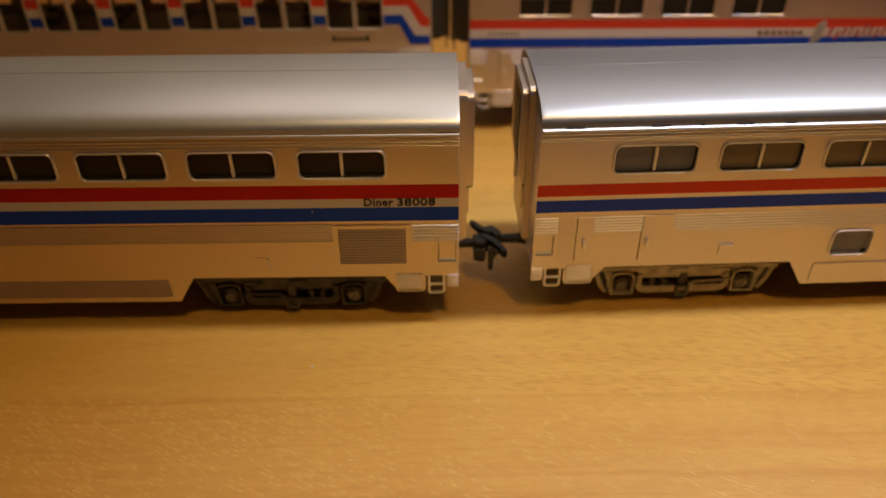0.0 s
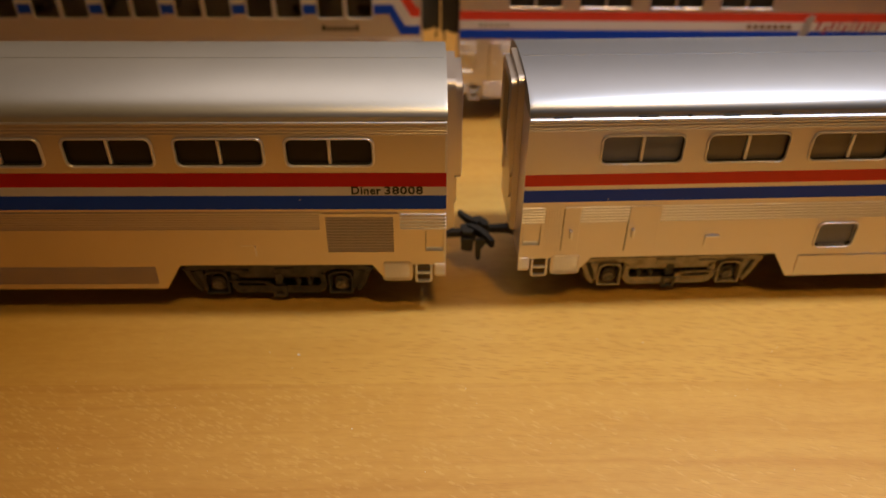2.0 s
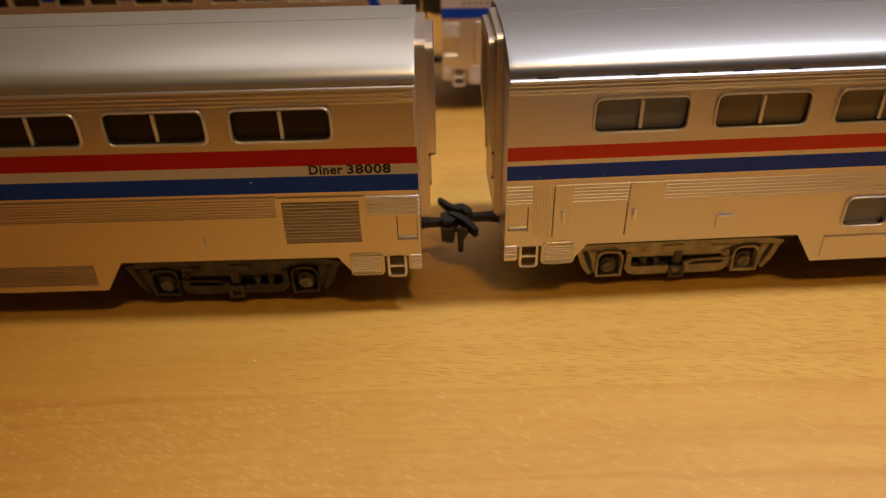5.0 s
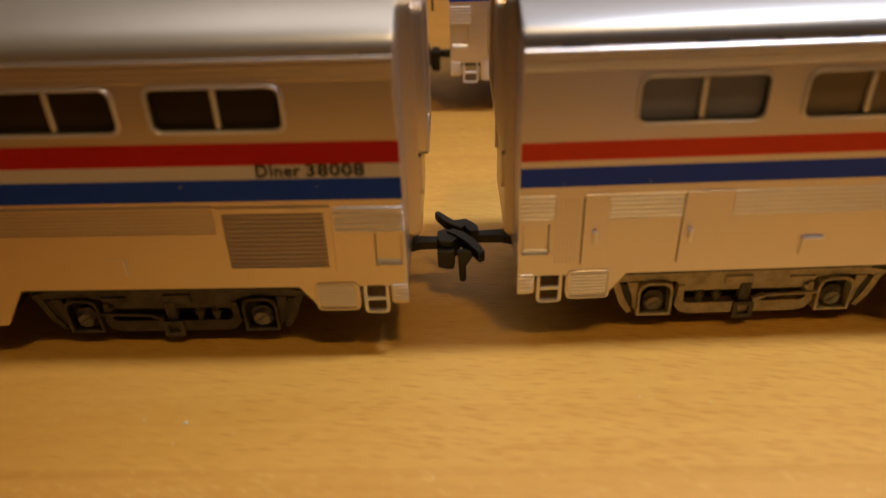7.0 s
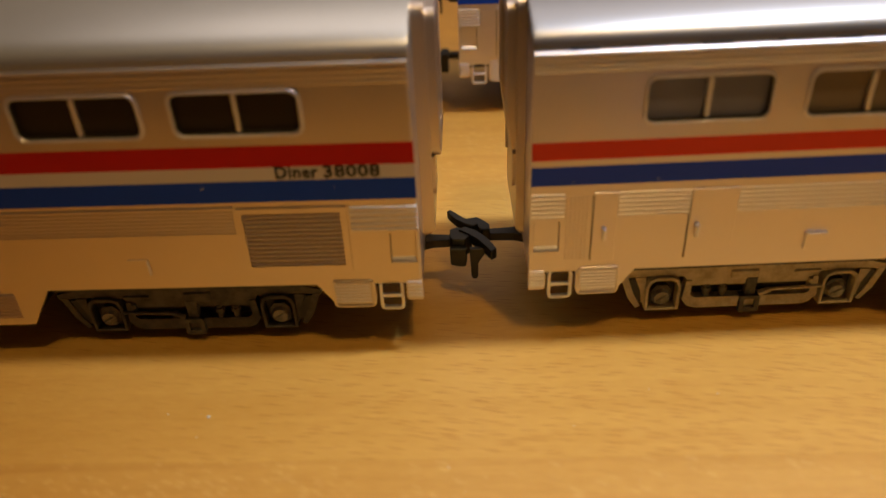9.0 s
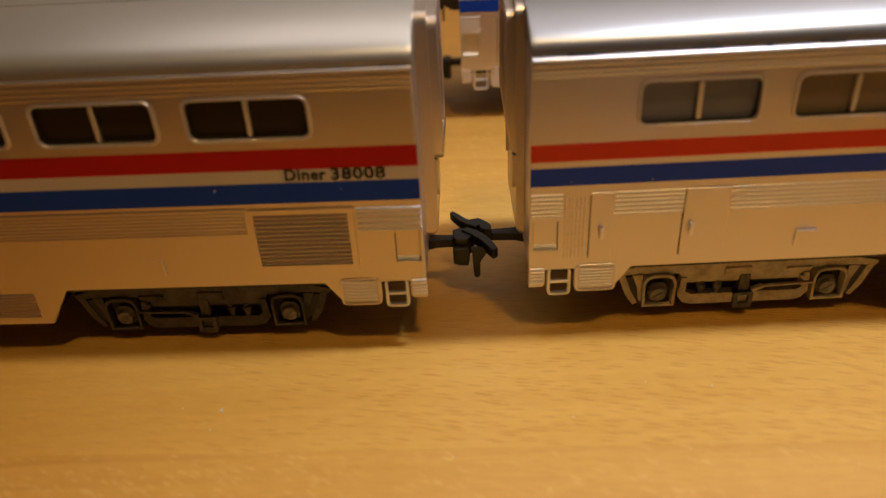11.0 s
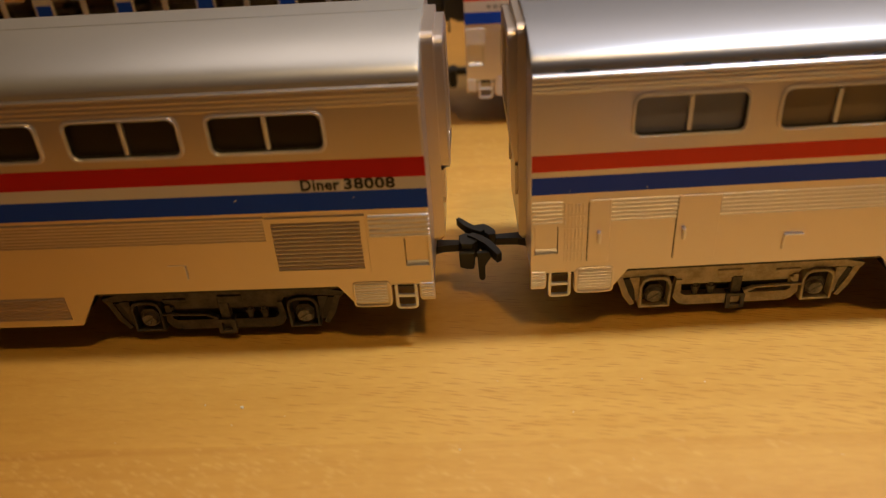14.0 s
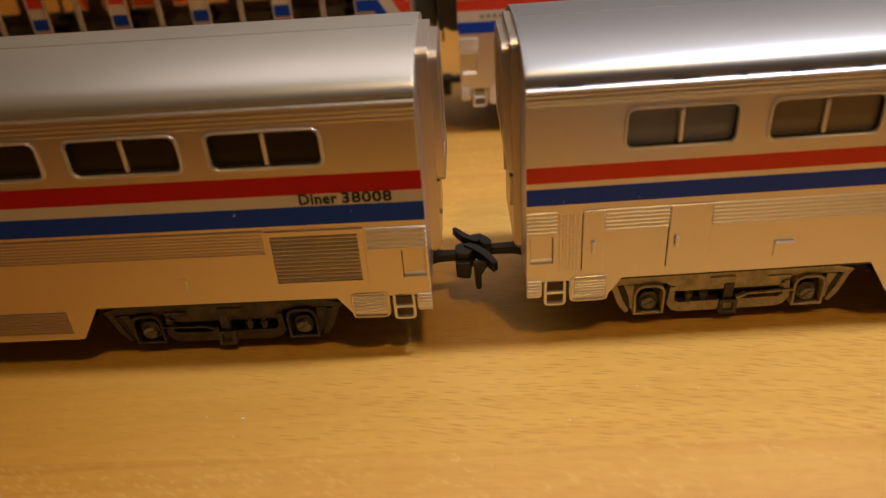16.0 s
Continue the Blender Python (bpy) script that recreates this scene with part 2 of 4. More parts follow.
PLUM = painted("dark_plum_grey_plastic", (0.10, 0.075, 0.085), rough=0.5, vary=0.1)
ORANGE_CARD = painted("orange_card", (0.75, 0.17, 0.015), rough=0.6, vary=0.06)
CRUMB = painted("pale_crumb", (0.75, 0.70, 0.60), rough=0.8)
WALL = painted("warm_white_wall", (0.70, 0.64, 0.55), rough=0.9, scale=4, vary=0.03)
PANELLING = painted("tan_wall", (0.60, 0.44, 0.30), rough=0.7, scale=6, vary=0.1)
CARPET = painted("brown_floor", (0.24, 0.155, 0.095), rough=0.9, scale=30, vary=0.15)
BEECH_A = beech("beech_flat_sawn", (0.680, 0.392, 0.088), (0.58, 0.306, 0.056), 0.70, 0.07, 0.12)
BEECH_B = beech("beech_quarter_sawn", (0.650, 0.364, 0.078), (0.54, 0.272, 0.048), 0.20, 0.40, 0.34)
LOUNGE_GLASS, _t, _b = nodes_of("clear_window_plastic")
_b.inputs["Base Color"].default_value = (0.95, 0.76, 0.48, 1)
_b.inputs["Transmission Weight"].default_value = 1.0
_b.inputs["Roughness"].default_value = 0.04
_b.inputs["IOR"].default_value = 1.1

# ---------------------------------------------------------------- mesh helpers (lengths in millimetres)
MM = 0.001


def part(name, bm, material, parent=None, label="", smooth=0.0):
    """One mesh object out of a bmesh in millimetres, under a thing or a part."""
    bmesh.ops.recalc_face_normals(bm, faces=bm.faces[:])
    bm.transform(Matrix.Scale(MM, 4))
    me = bpy.data.meshes.new(name)
    bm.to_mesh(me)
    bm.free()
    me.materials.append(material)
    if smooth:
        me.shade_smooth()
        me.set_sharp_from_angle(angle=radians(smooth))
    ob = new(name, me)
    ob.parent = parent
    if label:
        tagged(ob, label)
    return ob


def again(name, like, parent, x=0.0, y=0.0, z=0.0):
    """Another object on the same mesh, moved by millimetres."""
    ob = new(name, like.data)
    ob.parent = parent
    ob.location = (x * MM, y * MM, z * MM)
    return ob


def thing(name, label, category, group="", m=None):
    ob = new(name)
    ob.empty_display_size = 0.01
    if m is not None:
        ob.matrix_basis = m
    return tagged(ob, label, category, group)


def box(bm, x0, x1, y0, y1, z0, z1, bevel=0.0, segments=1):
    made = bmesh.ops.create_cube(bm, size=1.0)["verts"]
    bmesh.ops.scale(bm, vec=(abs(x1 - x0), abs(y1 - y0), abs(z1 - z0)), verts=made)
    bmesh.ops.translate(bm, vec=((x0 + x1) / 2, (y0 + y1) / 2, (z0 + z1) / 2), verts=made)
    if bevel:
        edges = {e for v in made for e in v.link_edges}
        bmesh.ops.bevel(bm, geom=list(edges), offset=bevel, segments=segments, affect="EDGES")


def prism(bm, points, y0, y1, axis="y"):
    """A polygon in x and z (or x and y) made solid between y0 and y1 (or z0 and z1)."""
    def at(p, d):
        return (p[0], d, p[1]) if axis == "y" else (p[0], p[1], d) if axis == "z" else (d, p[0], p[1])
    a = [bm.verts.new(at(p, y0)) for p in points]
    b = [bm.verts.new(at(p, y1)) for p in points]
    bm.faces.new(a)
    bm.faces.new(b[::-1])
    for i in range(len(a)):
        j = (i + 1) % len(a)
        bm.faces.new((a[i], b[i], b[j], a[j]))


def rounded(x0, x1, z0, z1, r, n=5):
    """A rectangle with round corners, as points."""
    out = []
    for cx, cz, start in ((x1 - r, z1 - r, 0), (x0 + r, z1 - r, 90), (x0 + r, z0 + r, 180), (x1 - r, z0 + r, 270)):
        for i in range(n):
            a = radians(start + 90 * i / (n - 1))
            out.append((cx + r * math.cos(a), cz + r * math.sin(a)))
    return out


def ring(bm, outer, inner, y0, y1, axis="y", lip=0.0):
    """A closed frame between two outlines with the same number of points; lip rounds its front."""
    def at(p, d):
        return (p[0], d, p[1]) if axis == "y" else (p[0], p[1], d) if axis == "z" else (d, p[0], p[1])
    n = len(outer)
    loops = [[bm.verts.new(at(p, y1)) for p in outer], [bm.verts.new(at(p, y0 + lip)) for p in outer]]
    if lip:
        loops.append([bm.verts.new(at((o[0] * 0.75 + i[0] * 0.25, o[1] * 0.75 + i[1] * 0.25), y0)) for o, i in zip(outer, inner)])
        loops.append([bm.verts.new(at((o[0] * 0.3 + i[0] * 0.7, o[1] * 0.3 + i[1] * 0.7), y0)) for o, i in zip(outer, inner)])
    loops += [[bm.verts.new(at(p, y0 + lip)) for p in inner], [bm.verts.new(at(p, y1)) for p in inner]]
    for a, b in zip(loops, loops[1:] + loops[:1]):
        for i in range(n):
            j = (i + 1) % n
            bm.faces.new((a[i], a[j], b[j], b[i]))


def rod(bm, a, b, r, n=10, r2=None):
    """A round rod from a to b."""
    a, b = Vector(a), Vector(b)
    turn = (b - a).to_track_quat("Z", "Y").to_matrix().to_4x4()
    made = bmesh.ops.create_cone(bm, cap_ends=True, segments=n, radius1=r, radius2=r if r2 is None else r2, depth=(b - a).length)["verts"]
    bmesh.ops.transform(bm, matrix=Matrix.Translation((a + b) / 2) @ turn, verts=made)


def rib(bm, x0, x1, z, h, proud, y=0.0):
    """A moulded half-round rib on a side wall that faces -y."""
    pts = [(y + 0.02, z - h), (y - proud * 0.75, z - h * 0.6), (y - proud, z), (y - proud * 0.75, z + h * 0.6), (y + 0.02, z + h)]
    prism(bm, pts, x0, x1, axis="x")


def holed_wall(bm, x0, x1, z0, z1, holes, y0, y1):
    """A wall between y0 and y1 with rectangular openings that go through it."""
    xs = sorted({x0, x1, *(h[0] for h in holes), *(h[1] for h in holes)})
    zs = sorted({z0, z1, *(h[2] for h in holes), *(h[3] for h in holes)})

    def solid(i, j):
        if not (0 <= i < len(xs) - 1 and 0 <= j < len(zs) - 1):
            return False
        cx, cz = (xs[i] + xs[i + 1]) / 2, (zs[j] + zs[j + 1]) / 2
        return not any(h[0] < cx < h[1] and h[2] < cz < h[3] for h in holes)
    cache = {}

    def v(i, j, y):
        if (i, j, y) not in cache:
            cache[i, j, y] = bm.verts.new((xs[i], y, zs[j]))
        return cache[i, j, y]
    for i in range(len(xs) - 1):
        for j in range(len(zs) - 1):
            if not solid(i, j):
                continue
            for y in (y0, y1):
                bm.faces.new((v(i, j, y), v(i + 1, j, y), v(i + 1, j + 1, y), v(i, j + 1, y)))
            for (di, dj), (a, b) in {(-1, 0): ((0, 0), (0, 1)), (1, 0): ((1, 0), (1, 1)), (0, -1): ((0, 0), (1, 0)), (0, 1): ((0, 1), (1, 1))}.items():
                if not solid(i + di, j + dj):
                    p, q = (i + a[0], j + a[1]), (i + b[0], j + b[1])
                    bm.faces.new((v(*p, y0), v(*q, y0), v(*q, y1), v(*p, y1)))


# ---------------------------------------------------------------- room and table


def structure(name, bm, material, label):
    ob = part(name, bm, material)
    return tagged(ob, label, kind="structure")


def room():
    x0, x1, y0, y1, z0, z1 = -1700, 1900, -1900, 1700, -740, 1660
    t = 100
    for name, lim, mat, label in (
            ("floor", (x0 - t, x1 + t, y0 - t, y1 + t, z0 - t, z0), CARPET, "plain brown floor under the table"),
            ("ceiling", (x0 - t, x1 + t, y0 - t, y1 + t, z1, z1 + t), WALL, "plain warm white ceiling"),
            ("wall_north", (x0, x1, y1, y1 + t, z0, z1), WALL, "plain warm white wall"),
            ("wall_south", (x0, x1, y0 - t, y0, z0, z1), PANELLING, "plain tan painted wall"),
            ("wall_west", (x0 - t, x0, y0 - t, y1 + t, z0, z1), WALL, "plain warm white wall"),
            ("wall_east", (x1, x1 + t, y0 - t, y1 + t, z0, z1), WALL, "plain warm white wall")):
        bm = bmesh.new()
        box(bm, *lim)
        structure(name, bm, mat, label)


BOARD = 74.0
SEAM = -24.3


def table():
    desk = thing("table", "oiled beech wood table with glued boards", "table")
    x0, x1, thick = -600, 640, 24
    first = -1
    for k in range(first, 6):
        bm = bmesh.new()
        ya = SEAM + BOARD * k
        box(bm, x0, x1, ya + (10 if k == first else 0), ya + BOARD, -thick, 0.0, bevel=0.04)
        board = part("board", bm, BEECH_B if k % 2 else BEECH_A, desk)
    for lx in (x0 + 60, x1 - 120):
        for ly in (SEAM + BOARD * first + 40, SEAM + BOARD * 6 - 100):
            bm = bmesh.new()
            box(bm, lx, lx + 60, ly, ly + 60, -740, -thick, bevel=3)
            part("leg", bm, BEECH_A, desk)


# ---------------------------------------------------------------- passenger cars
LENGTH, WIDE, EAVE = 298.0, 35.6, 51.7
FLOOR_Z = 14.1


def truck(car, s, centre, material, group_material):
    """A four-wheel truck under a car: two side frames with journal boxes, a bolster and two wheelsets. s: the way the car runs."""
    base = new("truck")
    base.empty_display_size = 0.005
    base.parent = car
    base.location = (s * centre * MM, 0, 0)
    tagged(base, "truck with side frames and steel wheels")
    for side in (0, 1):
        def yy(a):
            return a if side == 0 else WIDE - a
        f = 3.3
        bm = bmesh.new()
        # top chord, ends swept up and out
        prism(bm, [(-23.0, 10.2), (-22.6, 9.2), (-18.6, 9.6), (-11.6, 9.3), (-10.4, 7.3), (10.4, 7.3), (11.6, 9.3), (18.6, 9.6), (22.6, 9.2), (23.0, 10.2), (18.8, 11.2), (16.5, 12.0), (13.5, 12.0), (11, 11.0), (-11, 11.0), (-13.5, 12.0), (-16.5, 12.0), (-18.8, 11.2)], yy(f + 0.5), yy(f + 2.4))
        # lower equaliser bar with upturned ends
        prism(bm, [(-11.2, 8.5), (-11.6, 4.6), (-10.6, 3.2), (-9.2, 2.7), (9.2, 2.7), (10.6, 3.2), (11.6, 4.6), (11.2, 8.5), (10.2, 8.5), (10.2, 5.4), (9.4, 4.9), (-9.4, 4.9), (-10.2, 5.4), (-10.2, 8.5)], yy(f + 0.2), yy(f + 1.8))
        # end brackets
        for e in (-1, 1):
            prism(bm, [(e * 22.4, 9.6), (e * 21.2, 9.6), (e * 19.9, 5.9), (e * 18.6, 3.4), (e * 19.4, 3.0), (e * 20.9, 5.2)], yy(f + 0.4), yy(f + 2.0))
            prism(bm, [(e * 19.9, 9.4), (e * 18.0, 9.4), (e * 18.0, 3.4), (e * 18.5, 4.2), (e * 18.8, 6.6)], yy(f + 0.4), yy(f + 2.0))
        part("side_frame", bm, material, base)
        for e in (-1, 1):
            c = e * 15
            # pedestal: a narrow arch with straight legs and a bar across its foot
            arch = [(2.9, 2.7), (3.0, 7.6), (2.5, 9.0), (1.4, 9.6), (-1.4, 9.6), (-2.5, 9.0), (-3.0, 7.6), (-2.9, 2.7)]
            hole = [(2.4, 3.1), (2.5, 7.5), (2.1, 8.5), (1.1, 8.95), (-1.1, 8.95), (-2.1, 8.5), (-2.5, 7.5), (-2.4, 3.1)]
            bm = bmesh.new()
            ring(bm, [(c + x, z) for x, z in arch], [(c + x, z) for x, z in hole], yy(f - 0.2), yy(f + 2.0), lip=0.12 if side == 0 else -0.12)
            part("pedestal", bm, material, base)
            # dark sheet behind the arch, painted shade for its opening
            bm = bmesh.new()
            box(bm, c - 2.6, c + 2.6, yy(f + 1.95), yy(f + 2.3), 3.0, 9.0)
            part("pedestal_shade", bm, DARK, base)
            bm = bmesh.new()
            prism(bm, [(c + x, z) for x, z in ((-1.5, 3.3), (1.5, 3.3), (1.8, 4.6), (1.7, 6.2), (0.9, 7.2), (-0.9, 7.2), (-1.7, 6.2), (-1.8, 4.6))], yy(f + 1.0), yy(f + 2.0))
            box_ob = part("journal_box", bm, group_material, base)
            bm = bmesh.new()
            rod(bm, (c, yy(f + 1.0), 4.9), (c, yy(f + 0.3), 4.9), 1.75, 9, 1.35)
            rod(bm, (c - 0.9, yy(f + 0.3), 4.3), (c + 1.0, yy(f + 0.3), 5.6), 0.24, 6)
            rod(bm, (c - 0.2, yy(f + 0.35), 3.9), (c + 0.3, yy(f + 0.35), 5.2), 0.2, 6)
            part("journal_cap", bm, CAP, box_ob)
            # dark filler standing in for shade in the end bracket's slot
            bm = bmesh.new()
            prism(bm, [(e * 21.3, 9.0), (e * 19.9, 9.0), (e * 18.75, 6.6), (e * 18.4, 4.0), (e * 18.9, 4.0), (e * 20.0, 5.9)], yy(f + 0.6), yy(f + 2.1))
            part("bracket_slot_shade", bm, DARK, base)
        # two short posts in the opening towards the car's end
        for dx in (4.6, 7.4):
            bm = bmesh.new()
            rod(bm, (-s * dx, yy(f + 0.9), 4.6), (-s * dx, yy(f + 0.9), 7.4), 0.6, 8)
            rod(bm, (-s * dx, yy(f + 0.9), 6.0), (-s * dx, yy(f + 0.9), 6.8), 0.85, 8)
            part("post", bm, group_material, base)
        bm = bmesh.new()
        ring(bm, rounded(-1.7, 1.7, 1.9, 5.2, 0.25, 3), rounded(-0.95, 0.95, 2.6, 4.6, 0.15, 3), yy(f - 0.5), yy(f + 1.2))
        box(bm, -0.95, 0.95, yy(f + 0.1), yy(f + 1.6), 5.1, 8.8, bevel=0.15)
        part("bolster_hanger", bm, group_material, base)
        bm = bmesh.new()
        rod(bm, (s * 3.0, yy(f + 0.1), 6.2), (s * 12.0, yy(f + 0.1), 6.5), 0.34, 6)
        rod(bm, (s * 3.2, yy(f + 0.1), 6.2), (s * 1.4, yy(f + 0.1), 5.4), 0.55, 6)
        part("brake_rod", bm, material, base)
        bm = bmesh.new()
        box(bm, -s * 3.8, s * 1.0, yy(f + 0.2), yy(f + 1.0), 8.4, 10.3, bevel=0.2)
        box(bm, s * 7.0, s * 11.5, yy(f + 0.2), yy(f + 1.0), 9.2, 9.8, bevel=0.15)
        box(bm, s * 9.6, s * 10.4, yy(f - 0.1), yy(f + 1.0), 7.3, 8.2, bevel=0.15)
        part("brake_gear", bm, material, base)
        # dark sheet that paints the shade behind the frame's openings
        bm = bmesh.new()
        box(bm, -11.0, 11.0, yy(f + 2.4), yy(f + 2.7), 4.0, 9.6)
        part("frame_shade_plate", bm, DARK, base)
    bm = bmesh.new()
    box(bm, -4.5, 4.5, 5.4, WIDE - 5.4, 7.0, 11.0, bevel=0.4)
    part("bolster", bm, DARK, base)
    for e in (-1, 1):
        bm = bmesh.new()
        rod(bm, (e * 15, 5.6, 5.75), (e * 15, WIDE - 5.6, 5.75), 1.1, 10)
        for w in (-1, 1):
            y = WIDE / 2 + w * 7.9
            rod(bm, (e * 15, y - w * 0.7, 5.75), (e * 15, y, 5.75), 5.75, 28)
            rod(bm, (e * 15, y, 5.75), (e * 15, y + w * 2.0, 5.75), 5.25, 28, 5.1)
        part("wheelset", bm, DARK, base, smooth=35)
    return base


def window(car, x0, x1, z0, z1, glass, y=0.0, back=False, mullion=True, frame_mat=None, slim=False):
    """A two-pane coach window: rounded bright frame, centre post and recessed panes."""
    d = 1.0 if not back else -1.0
    mat = frame_mat or EDGE
    bm = bmesh.new()
    r, rim, out = (0.8, 0.45, 0.0) if slim else (1.5, 0.25 if glass in (GLASS_GREY, GLASS_BROWN) else 0.40, 0.30)
    ring(bm, rounded(x0 - out, x1 + out, z0 - out * 0.8, z1 + out * 0.7, r + out * 0.5), rounded(x0 + rim, x1 - rim, z0 + rim + 0.05, z1 - rim, r - 0.3), y - d * (0.30 if slim else 0.55), y + d * 0.5, lip=d * (0.15 if slim else 0.3))
    frame_ob = part("window_frame", bm, mat, car, smooth=40)
    mid = (x0 + x1) / 2
    if mullion:
        bm = bmesh.new()
        box(bm, mid - 0.36, mid + 0.36, y - d * 0.12, y + d * 0.8, z0 + 0.6, z1 - 0.6, bevel=0.12)
        part("mullion", bm, mat, frame_ob)
    if not slim:
        # dark lining of the reveal, standing in for shade in the recess
        bm = bmesh.new()
        ring(bm, rounded(x0 + rim, x1 - rim, z0 + rim + 0.05, z1 - rim, r - 0.3), rounded(x0 + rim + 0.07, x1 - rim - 0.07, z0 + rim + 0.12, z1 - rim - 0.07, r - 0.35), y - d * 0.12, y + d * 0.8)
        part("reveal_shade", bm, DARK, frame_ob)
    spans = ((x0 + 0.2, mid - 0.3), (mid + 0.3, x1 - 0.2)) if mullion else ((x0 + 0.2, x1 - 0.2),)
    for a, b in spans:
        bm = bmesh.new()
        box(bm, a, b, y + d * 0.80, y + d * 0.98, z0 + 0.2, z1 - 0.2)
        part("pane", bm, glass, frame_ob)
    return frame_ob


def stripe(car, name, s, d0, d1, z0, z1, material, y=0.0, back=False):
    bm = bmesh.new()
    d = -1.0 if not back else 1.0
    box(bm, s * d0, s * d1, y, y + d * 0.07, z0, z1)
    return part(name, bm, material, car)


def bars(car, spots, y, material, label, name="lettering"):
    """Writing too small or blurred to read, as plain bars."""
    bm = bmesh.new()
    for x0, x1, z0, z1 in spots:
        box(bm, x0, x1, y - 0.14, y - 0.07, z0, z1)
    return part(name, bm, material, car, label)


def writing(car, text, x, z, y, height, width, material):
    """Readable words in the built-in font, height of a capital and whole width in millimetres, from their lower left corner."""
    curve = bpy.data.curves.new("lettering", "FONT")
    curve.body = text
    curve.size = 1.0
    curve.extrude = 0.0
    curve.offset = 0.028
    curve.space_character = 1.08
    curve.resolution_u = 3
    probe = bpy.data.objects.new("lettering", curve)
    me = bpy.data.meshes.new_from_object(probe)
    bpy.data.objects.remove(probe)
    n = len(me.vertices)
    co = np.empty(n * 3)
    me.vertices.foreach_get("co", co)
    co = co.reshape(-1, 3)
    lo, hi = co.min(0), co.max(0)
    out = np.stack([x + (co[:, 0] - lo[0]) / (hi[0] - lo[0]) * width, np.full(n, y), z + (co[:, 1] - lo[1]) / (hi[1] - lo[1]) * height], -1) * MM
    me.vertices.foreach_set("co", out.ravel())
    me.update()
    me.materials.append(material)
    ob = new("lettering", me)
    ob.parent = car
    return tagged(ob, "black printed lettering")


def coupler(car, s, z=10.3):
    """A black hook coupler: shank, forked head, slanting horn and a hanging pin. It reaches out past the car's end."""
    c = WIDE / 2
    bm = bmesh.new()
    prism(bm, [(s * 6, c - 2.0), (s * 0.8, c - 2.0), (-s * 1.0, c - 0.9), (-s * 5.9, c - 0.9), (-s * 5.9, c + 0.9), (-s * 1.0, c + 0.9), (s * 0.8, c + 2.0), (s * 6, c + 2.0)], z - 0.8, z + 0.8, axis="z")
    bmesh.ops.bevel(bm, geom=bm.edges[:], offset=0.15, segments=1, affect="EDGES")
    shank = part("coupler", bm, BLACK, car, "black plastic hook coupler")
    return shank


def strip_outline(spine, wide):
    """The outline of a bar of changing width along a bent line."""
    left = [(x + w * 0.8, y + w * 0.75) for (x, y), w in zip(spine, wide)]
    right = [(x - w * 0.8, y - w * 0.75) for (x, y), w in zip(spine, wide)]
    return left + right[::-1]


def diaphragm(car, s, deep1, deep2, material, low=17.0, foot=33.0, taper=0.0):
    """The gangway at a car's end: a broad plate and a narrower, shorter face plate, its opening filled with a dark
    sheet as shade.
    """
    c = WIDE / 2
    bm = bmesh.new()
    prism(bm, rounded(c - 8.8, c + 8.8, low, 56.1, 1.8, 6), -s * 0.0, -s * deep1, axis="x")
    bmesh.ops.bisect_plane(bm, geom=bm.verts[:] + bm.edges[:] + bm.faces[:], plane_co=(0, 0, low + 1.9), plane_no=(0, 0, 1))
    for v in bm.verts:
        if v.co.z < low + 1.7 and abs(v.co.x) > deep1 * 0.5:
            v.co.x *= 0.45
    back = part("diaphragm", bm, material, car)
    bm = bmesh.new()
    ring(bm, rounded(c - 7.8, c + 7.8, foot, 55.0, 1.8, 6), rounded(c - 5.2, c + 5.2, foot + 1.5, 52.6, 0.8, 6), -s * deep2, -s * (deep1 - 0.01), axis="x", lip=s * 0.2)
    bmesh.ops.bisect_plane(bm, geom=bm.verts[:] + bm.edges[:] + bm.faces[:], plane_co=(0, 0, foot + 7.5), plane_no=(0, 0, 1))
    for v in bm.verts:
        if abs(v.co.x) > deep1 + 0.3 and v.co.z < foot + 7.5:
            v.co.x += s * taper * (foot + 7.5 - v.co.z) / 7.5
    part("face_plate", bm, material, back, smooth=40)
    bm = bmesh.new()
    for e in (-1, 1):
        prism(bm, [(c + e * 7.6, foot + 0.2), (c + e * 6.4, foot + 0.2), (c + e * 6.4, 24.8), (c + e * 7.0, 24.4), (c + e * 7.6, 25.8)], -s * (deep1 - 0.01), -s * (deep1 + 0.5), axis="x")
    part("spring_strip", bm, material, back)
    # dark sheet in the opening, its shade put into the colour
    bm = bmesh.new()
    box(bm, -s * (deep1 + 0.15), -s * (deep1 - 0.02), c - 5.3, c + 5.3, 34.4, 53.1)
    part("gangway_shade", bm, DARK, back)
    return back


